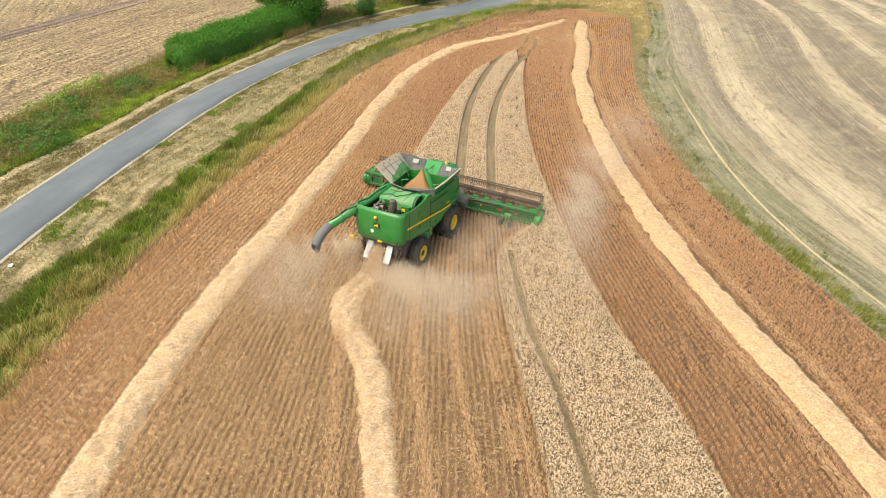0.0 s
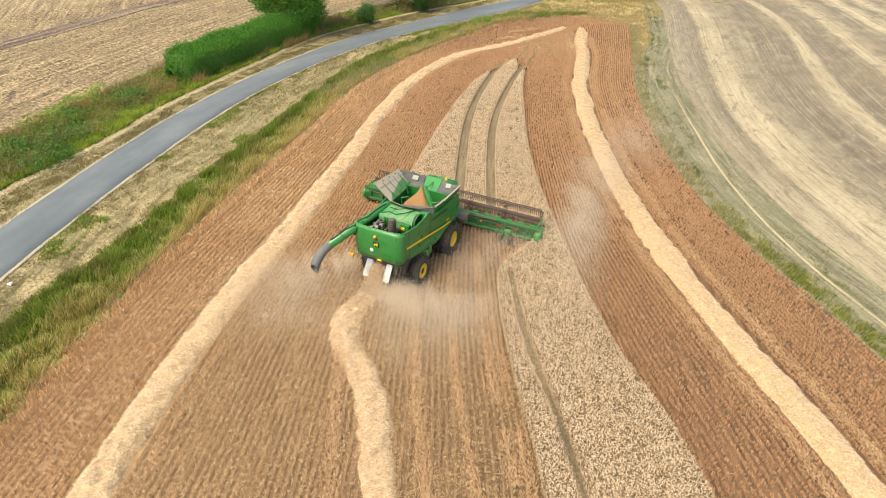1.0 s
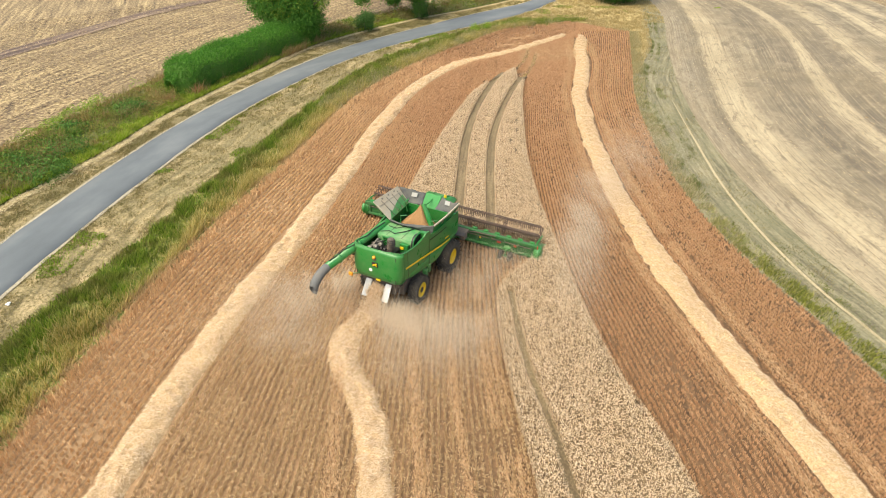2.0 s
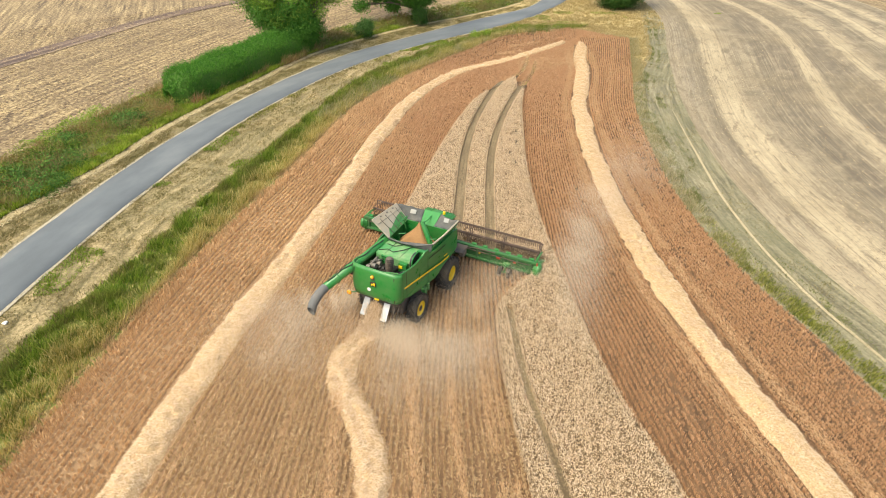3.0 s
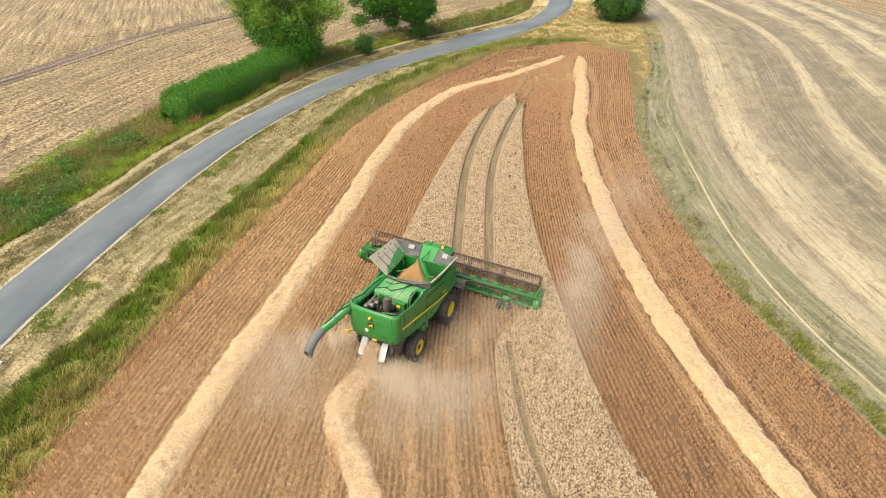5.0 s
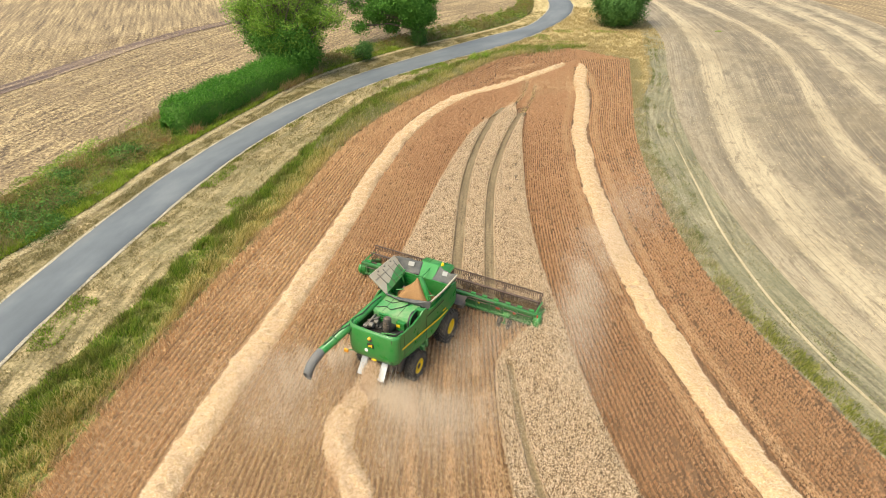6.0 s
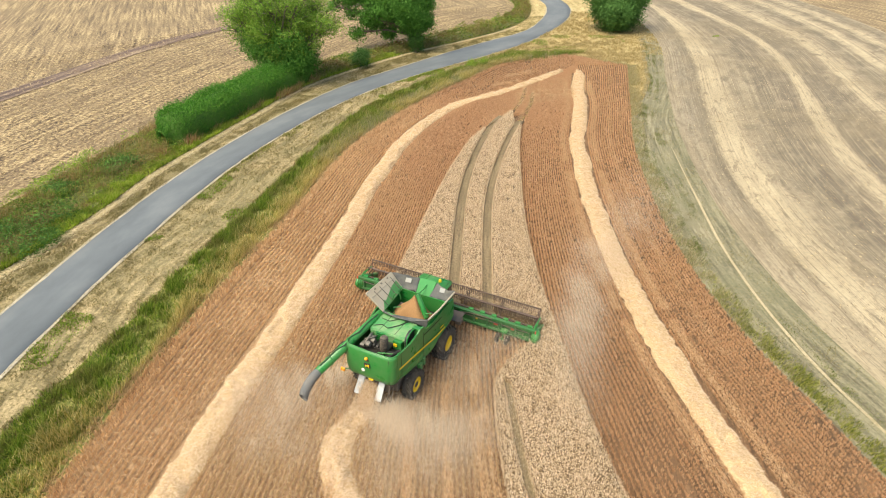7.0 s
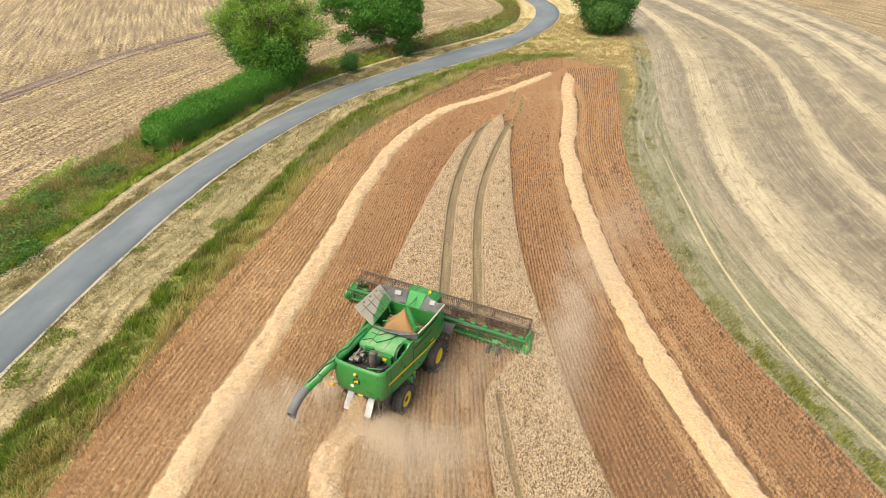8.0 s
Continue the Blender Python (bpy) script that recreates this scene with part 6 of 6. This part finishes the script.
def leaf_cloud(lobes, n, size, shell=0.55, droop=0.0, gaps=0.34):
    """Leaf places and ways inside a set of lobes (x, y, z, rx, ry, rz), thickest near their skins, gathered in twigs."""
    lobes = np.array(lobes, float)
    vol = lobes[:, 3] * lobes[:, 4] * lobes[:, 5]
    per = 9
    which = np.random.choice(len(lobes), n // per, p=vol ** 0.75 / (vol ** 0.75).sum())
    d = np.random.randn(len(which), 3)
    d /= np.linalg.norm(d, axis=1)[:, None]
    r = shell + (1.06 - shell) * np.random.rand(len(which)) ** 0.6
    bumps = 0.74 + 0.5 * smooth_noise(d[:, 0] * 3 + which * 7, d[:, 1] * 3 + d[:, 2] * 2, 17, 0.8)
    keep = smooth_noise(d[:, 0] * 2.2 + which * 3.1, d[:, 1] * 2.2 + d[:, 2] * 2.6, 18, 0.55) > gaps
    which, d, r, bumps = which[keep], d[keep], r[keep], bumps[keep]
    twig = lobes[which, :3] + d * (r * bumps)[:, None] * lobes[which, 3:]
    p = np.repeat(twig, per, 0) + np.random.randn(len(twig) * per, 3) * size * 1.5
    out = np.repeat(d, per, 0)
    along = np.cross(out, np.random.randn(len(p), 3)) + np.random.randn(len(p), 3) * 0.45
    along[:, 2] -= droop
    side = np.cross(along, out + np.random.randn(len(p), 3) * 0.35)
    side *= (size * 0.36 * (0.7 + 0.6 * np.random.rand(len(p))) / (np.linalg.norm(side, axis=1) + 1e-9))[:, None]
    along *= (size * (0.6 + 0.8 * np.random.rand(len(p))) / np.linalg.norm(along, axis=1))[:, None]
    ok = p[:, 2] > 0.15
    return p[ok], along[ok], side[ok]


def tree(x, y, trunk_r, fork, crowns, label, name="tree"):
    """A tapered trunk that forks into limbs and twigs, one limb for each lobe, and crowns (lobes, leaves, leaf size, material, shell, gaps) of single leaves."""
    t = new(name)
    t.location = (x, y, 0)
    rnd = random.Random(int(x * 10 + y))
    bm = bmesh.new()
    tube(bm, [(0, 0, -0.2), (0.03, 0, fork * 0.3), (0.0, 0.05, fork)], [trunk_r * 1.35, trunk_r, trunk_r * 0.85], 12)
    for lx, ly_, lz, rx, ry, rz in [lobe for c in crowns for lobe in c[0]]:
        a, b = Vector((0, 0, fork * 0.8)), Vector((lx, ly_, lz))
        mid = a.lerp(b, 0.5) + Vector((rnd.uniform(-0.3, 0.3), rnd.uniform(-0.3, 0.3), 0.25 * (b - a).length * 0.3))
        tube(bm, [a, mid, b], [trunk_r * 0.5, trunk_r * 0.3, trunk_r * 0.14], 7)
        for _ in range(8):
            e = b + Vector((rnd.uniform(-0.9, 0.9) * rx, rnd.uniform(-0.9, 0.9) * ry, rnd.uniform(-0.3, 0.95) * rz))
            s = mid.lerp(b, rnd.uniform(0.3, 1.0))
            tube(bm, [s, s.lerp(e, 0.5) + Vector((0, 0, 0.15)), e], [trunk_r * 0.14, trunk_r * 0.09, trunk_r * 0.03], 5)
    part("trunk", bm, BARK, t, "brown bark trunk and limbs")
    for lobes, leaves, size, material, shell, gaps in crowns:
        p, along, side = leaf_cloud(lobes, leaves, size, shell, 0.0, gaps)
        verts = np.stack([p - along / 2 - side, p - along / 2 + side, p + along / 2], 1).reshape(-1, 3)
        cr = new("crown", fast_mesh("crown", verts, np.arange(len(verts)).reshape(-1, 3), material))
        cr.parent = t
        cr["kind"] = "stuff"
    return tagged(t, label, name)


def scattered_lobes(n, centre, reach, size, seed):
    """Lobes strewn over an egg-shaped crown."""
    rnd = np.random.RandomState(seed)
    d = rnd.randn(n, 3)
    d *= (rnd.rand(n) ** 0.4 / np.linalg.norm(d, axis=1))[:, None]
    r = size * (0.7 + 0.6 * rnd.rand(n))
    return [(*(np.array(centre) + q * reach), s, s, s * 0.75) for q, s in zip(d, r)]


# Lower lobes take the oak's darker leaf colour, upper lobes the lighter ash.
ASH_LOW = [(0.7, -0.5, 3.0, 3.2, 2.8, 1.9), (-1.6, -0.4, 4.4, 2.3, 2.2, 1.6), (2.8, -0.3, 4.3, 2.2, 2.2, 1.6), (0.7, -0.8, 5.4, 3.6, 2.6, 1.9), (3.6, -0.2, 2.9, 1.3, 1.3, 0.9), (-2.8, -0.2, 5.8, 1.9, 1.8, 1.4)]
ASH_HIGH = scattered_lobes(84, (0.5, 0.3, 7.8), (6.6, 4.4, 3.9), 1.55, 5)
tree(-20.6, 79.6, 0.42, 1.6, [(ASH_LOW, 30000, 0.23, OAK_AND_LOW_ASH_LEAF, 0.55, 0.30), (ASH_HIGH, 62000, 0.19, ASH_LEAF, 0.15, 0.30)], "broad airy green tree standing in the hedge")
OAK_LOBES = [(-0.7, 0.3, 5.6, 2.8, 2.5, 2.3), (1.5, 0.6, 4.2, 1.1, 1.1, 1.1), (-1.8, -0.2, 7.4, 3.0, 2.5, 1.9), (-4.7, 0.2, 5.8, 2.3, 1.9, 1.6), (-6.0, 1.0, 4.0, 1.4, 1.1, 0.9), (-3.9, 1.0, 2.7, 1.1, 0.9, 0.7), (-8.3, -0.5, 2.8, 1.1, 0.8, 0.6), (-8.9, -0.4, 5.6, 0.8, 0.7, 0.6), (-6.8, -0.7, 5.0, 1.0, 0.9, 0.8), (-9.6, 0.1, 7.6, 2.3, 1.6, 0.9), (-11.4, -0.7, 6.5, 0.6, 0.5, 0.4), (1.8, 0.1, 7.0, 1.1, 1.1, 1.1), (-5.8, 0.5, 7.3, 2.3, 1.7, 1.1), (-0.2, -0.2, 3.9, 1.6, 1.3, 1.1)]
OAK_TOP = scattered_lobes(16, (-4.5, 0.8, 13.0), (6.5, 4.5, 3.0), 2.2, 7)
tree(-4.4, 94.1, 0.40, 3.0, [(OAK_LOBES, 62000, 0.26, OAK_AND_LOW_ASH_LEAF, 0.5, 0.30), (OAK_TOP, 22000, 0.27, OAK_AND_LOW_ASH_LEAF, 0.5, 0.32), ([(0.1, 0, 2.2, 1.0, 1.0, 2.2)], 5000, 0.2, DARK_LEAF, 0.6, 0.2)], "spreading dark green tree with ivy on its trunk")
ROUND_LOBES = [(0, 0, 3.3, 3.9, 3.7, 2.9), (-1.7, 0.3, 5.8, 3.4, 3.2, 2.5), (1.8, 0.2, 5.6, 3.4, 3.2, 2.5), (0.2, 0.6, 7.6, 3.2, 3.0, 2.1), (0.2, -0.9, 2.2, 2.4, 2.2, 1.7)]
tree(28.1, 107.6, 0.36, 1.2, [(ROUND_LOBES, 80000, 0.26, DARK_LEAF, 0.6, 0.34)], "dense rounded dark green tree at the field corner")
tree(-11.6, 86.2, 0.10, 0.4, [([(0, 0, 1.1, 1.2, 1.1, 1.1), (0.4, 0.2, 1.8, 0.9, 0.9, 0.8)], 4200, 0.17, DARK_LEAF, 0.5, 0.34)], "small dark green bush beside the lane", "bush")
for bx, by, bs in ((-31.2, 44.5, 1.5), (-30.4, 41.0, 1.2), (-33.4, 42.0, 1.2), (-32.6, 49.0, 0.9), (-29.6, 54.0, 1.0), (-34.6, 38.0, 1.3)):
    tree(bx, by, 0.05, 0.2, [([(0, 0, 0.55, 1.5 * bs, 1.5 * bs, 0.75 * bs), (0.8 * bs, 0.6 * bs, 0.5, 1.1 * bs, 1.1 * bs, 0.6 * bs)], 3600, 0.14, BRAMBLE, 0.6, 0.34)], "low mound of dark bramble leaves on the bank", "bramble")
for bx, by, bs in ((3.6, 86.0, 0.8), (5.2, 87.3, 0.7)):
    tree(bx, by, 0.04, 0.2, [([(0, 0, 0.6 * bs, 0.8 * bs, 0.8 * bs, 0.8 * bs)], 1200, 0.15, GREEN_GRASS, 0.4, 0.34)], "bright green sapling bush in the verge", "sapling")


HEDGE_LINE = curve_x((57, -28.9), (61.7, -26.7), (67.1, -24.6), (71.8, -22.6), (76.6, -20.3), (81, -18.3))


def hedge(y0, y1, width, tall, n):
    """A clipped hedge: a dark woody core and a skin of leaves over its rounded top and sides."""
    g = HEDGE_LINE
    ys = np.arange(y0, y1, 0.5)
    prof = [(-0.42, 0.0), (-0.46, 0.5), (-0.42, 0.85), (-0.25, 0.96), (0, 1.0), (0.25, 0.95), (0.42, 0.83), (0.46, 0.5), (0.42, 0.0)]
    tx, ty = heading(g, ys)
    end = np.clip(np.minimum((ys - y0) / 1.2, 1), 0.35, 1)
    verts = []
    for i, y in enumerate(ys):
        for a, b in prof:
            verts.append((g(y) + a * width * end[i] * ty[i], y - a * width * end[i] * tx[i], b * tall * 0.9 * end[i] ** 0.5))
    k = len(prof)
    q = [(i * k + j, i * k + j + 1, (i + 1) * k + j + 1, (i + 1) * k + j) for i in range(len(ys) - 1) for j in range(k - 1)]
    me = fast_mesh("hedge", verts + [(g(y0), y0 - 0.1, 0.6)], q, BRAMBLE)
    ob = tagged(new("hedge", me), "clipped dense green hedge beside the lane", "hedge")
    y = y0 + np.random.rand(n) * (y1 - y0)
    s = np.random.rand(n) * (k - 1)
    i = s.astype(int)
    f = s - i
    pr = np.array(prof)
    a, b = pr[i, 0] * (1 - f) + pr[i + 1, 0] * f, pr[i, 1] * (1 - f) + pr[i + 1, 1] * f
    tx, ty = heading(g, y)
    lump = 1.0 + 0.20 * (smooth_noise(y, b * 5 + a * 3, 23, 0.9) - 0.5) + 0.12 * (smooth_noise(y, b * 9 + a * 5, 24, 0.35) - 0.5) + 0.07 * np.random.randn(n)
    e = np.clip((y - y0) / 1.2, 0.35, 1)
    p = np.stack([g(y) + a * width * lump * e * ty, y - a * width * lump * e * tx, np.maximum(0.12, b * tall * lump * e ** 0.5)], 1)
    along = np.random.randn(n, 3) * (0.45, 0.45, 1.0)
    along *= (0.19 * (0.5 + np.random.rand(n)) / np.linalg.norm(along, axis=1))[:, None]
    lv = slivers("hedge_leaves", p, along, 0.062, HEDGE, "", "", ob, 1.5)
    lv["kind"] = "stuff"


hedge(59.3, 81.0, 4.0, 3.1, 52000)
grass("hedge_foot", shifted(HEDGE_LINE, 1.75), shifted(HEDGE_LINE, 2.7), 59, 80, 150, 1.15, RUSSET, "dead brown stems at the foot of the hedge", 0.06, 0.2, lambda x, y, f: np.clip((smooth_noise(x, y, 95, 1.8) - 0.3) * 3, 0, 1))

# ---- stalks on the older fields ----
ox, oy, _ = spread(shifted(BANK_L, -45), shifted(BANK_L, -0.8), 35, 125, 9)
oa = np.random.randn(len(ox)) * 0.35
tx_, ty_ = heading(BANK_L, oy)
ol = 0.18 + 0.3 * np.random.rand(len(ox))
slivers("old_stubble", np.stack([ox, oy, 0.07 + 0.05 * np.random.rand(len(ox))], 1), np.stack([(tx_ * np.cos(oa) + ty_ * np.sin(oa)) * ol, (ty_ * np.cos(oa) - tx_ * np.sin(oa)) * ol, 0.04 * np.random.randn(len(ox))], 1), 0.07, OLD_STRAW,
        "broken pale stubble in rows on the older field", "stubble")
qx, qy, _ = spread(shifted(GRASS_R, 0.5), shifted(GRASS_R, 26), 16, 110, 5)
qa = np.random.randn(len(qx)) * 0.45
tx_, ty_ = heading(BAND_B, qy)
ql = 0.12 + 0.22 * np.random.rand(len(qx))
slivers("old_stubble", np.stack([qx, qy, 0.07 + 0.04 * np.random.rand(len(qx))], 1), np.stack([(tx_ * np.cos(qa) + ty_ * np.sin(qa)) * ql, (ty_ * np.cos(qa) - tx_ * np.sin(qa)) * ql, 0.03 * np.random.randn(len(qx))], 1), 0.035, OLD_STRAW,
        "fine pale stubble on the banded field", "stubble")


# ---- straw falling from the machine, chaff and dust in the air ----
def falling_straw():
    n = 5200
    f = np.random.rand(n)
    s = np.random.randn(n) * (0.15 + 0.14 * f)
    lx_, ly2 = -0.08 + s, -5.0 - 1.0 * f ** 0.8
    z = 1.65 - 1.4 * f ** 1.6 + 0.08 * np.random.randn(n)
    m = pose(MACHINE_X, MACHINE_Y, 0, 0, 0, -MACHINE_TURN)
    p = np.array([m @ Vector((a, b, c)) for a, b, c in zip(lx_, ly2, z)])
    along = np.random.randn(n, 3) * (0.5, 1, 0.6)
    along *= (0.28 / np.linalg.norm(along, axis=1))[:, None]
    slivers("falling_straw", p, along, 0.022, STRAW, "stream of golden straw dropping behind the machine", "straw")


falling_straw()


def dust(puffs, name, label, size, material, loose=0.0):
    """Dust in the air: countless small veils, thickest in the middle of each puff (x, y, z, rx, ry, rz, number), torn into wisps."""
    pts = []
    for x, y, z, rx, ry, rz, n in puffs:
        n = int(n * 0.85)
        q = np.random.randn(n, 3) * (rx, ry, rz) + (x, y, z)
        w = smooth_noise(q[:, 0] + q[:, 2] * 1.3, q[:, 1] * 0.6 + q[:, 2], 47, 1.0) * 0.6 + smooth_noise(q[:, 0] + 0.4 * q[:, 1], q[:, 1] * 0.5 - q[:, 2], 48, 0.4) * 0.4
        q = q[np.random.rand(n) < np.clip((w - 0.27 + loose) * 3.2, 0.04, 1)]
        q[:, 2] = np.abs(q[:, 2] - 0.15) + 0.15
        pts.append(q)
    p = np.concatenate(pts)
    n = len(p)
    rise = np.random.randn(n, 3)
    rise *= (size * (0.6 + 0.8 * np.random.rand(n)) / np.linalg.norm(rise, axis=1))[:, None]
    blades(name, p, rise, size, material, label, "dust")


dust([(-6.1, 27.7, 0.9, 0.8, 0.5, 0.35, 46000), (-7.9, 26.9, 0.7, 1.5, 1.0, 0.45, 78000), (-8.5, 24.9, 0.6, 1.8, 1.4, 0.4, 70000), (-6.0, 24.0, 0.5, 1.6, 1.5, 0.35, 42000),
      (-2.5, 25.3, 0.7, 0.6, 0.5, 0.3, 34000), (-1.3, 24.5, 0.6, 1.0, 0.7, 0.35, 66000), (0.4, 23.8, 0.6, 1.5, 1.2, 0.4, 58000), (-1.6, 22.2, 0.5, 1.6, 1.6, 0.35, 42000), (2.2, 26.0, 0.5, 1.6, 2.2, 0.4, 44000), (2.0, 29.3, 0.5, 1.3, 1.3, 0.35, 34000), (4.6, 31.0, 0.5, 1.0, 0.8, 0.3, 16000)],
     "dust_cloud", "pale dust blowing behind the machine", 0.022, DUST)
dust([(7.2, 28.6, 1.0, 0.9, 2.2, 0.3, 26000), (8.3, 31.8, 0.8, 0.7, 1.6, 0.45, 36000), (9.3, 35.0, 1.0, 0.8, 1.8, 0.6, 44000), (10.8, 38.2, 1.2, 1.0, 1.9, 0.7, 44000), (13.2, 42.2, 1.4, 1.2, 2.1, 0.8, 36000),
      (16.0, 45.5, 1.6, 1.5, 2.4, 0.8, 30000)], "dust_drift", "thin pale dust drifting across the stubble", 0.025, DUST, 0.05)
dust([(-1.6, 24.6, 0.7, 0.8, 0.6, 0.3, 5000), (-2.6, 25.2, 0.8, 0.4, 0.4, 0.3, 3000), (-6.3, 27.4, 0.8, 0.7, 0.5, 0.3, 2500)], "chaff_cloud", "flecks of pale chaff behind the machine", 0.024, CHAFF)


# ---- small things ----
def litter(x, y):
    """A crumpled white scrap."""
    bm = bmesh.new()
    bmesh.ops.create_icosphere(bm, subdivisions=2, radius=0.17)
    for v in bm.verts:
        v.co *= 0.75 + 0.5 * noise.noise(v.co * 9)
        v.co.z = 0.08 + v.co.z * 0.45
    ob = part("litter", bm, WHITE)
    ob.location = (x, y, 0.04)
    tagged(ob, "crumpled white scrap of litter on the verge", "litter")


litter(-23.6, 26.2)


def tall_weed(x, y, tall):
    """A dead dark weed that stands above the crop."""
    bm = bmesh.new()
    rnd = random.Random(5)
    tube(bm, [(0, 0, 0), (0.02, 0.01, tall * 0.5), (0.0, 0.03, tall)], [0.02, 0.016, 0.008], 6)
    for k in range(14):
        z = tall * rnd.uniform(0.5, 0.95)
        a = rnd.uniform(0, 6.28)
        r = rnd.uniform(0.12, 0.26)
        tube(bm, [(0, 0, z), (r * math.cos(a), r * math.sin(a), z + 0.12)], [0.012, 0.022], 5)
    ob = part("weed", bm, BARK)
    ob.location = (x, y, 0.03)
    tagged(ob, "dark dead weed standing in the wheat", "weed", "weeds in the wheat")


for wx, wy, wt in ((5.96, 49.2, 1.15), (5.3, 47.4, 0.95), (5.6, 45.6, 0.9), (6.2, 52.0, 0.9)):
    tall_weed(wx, wy, wt)
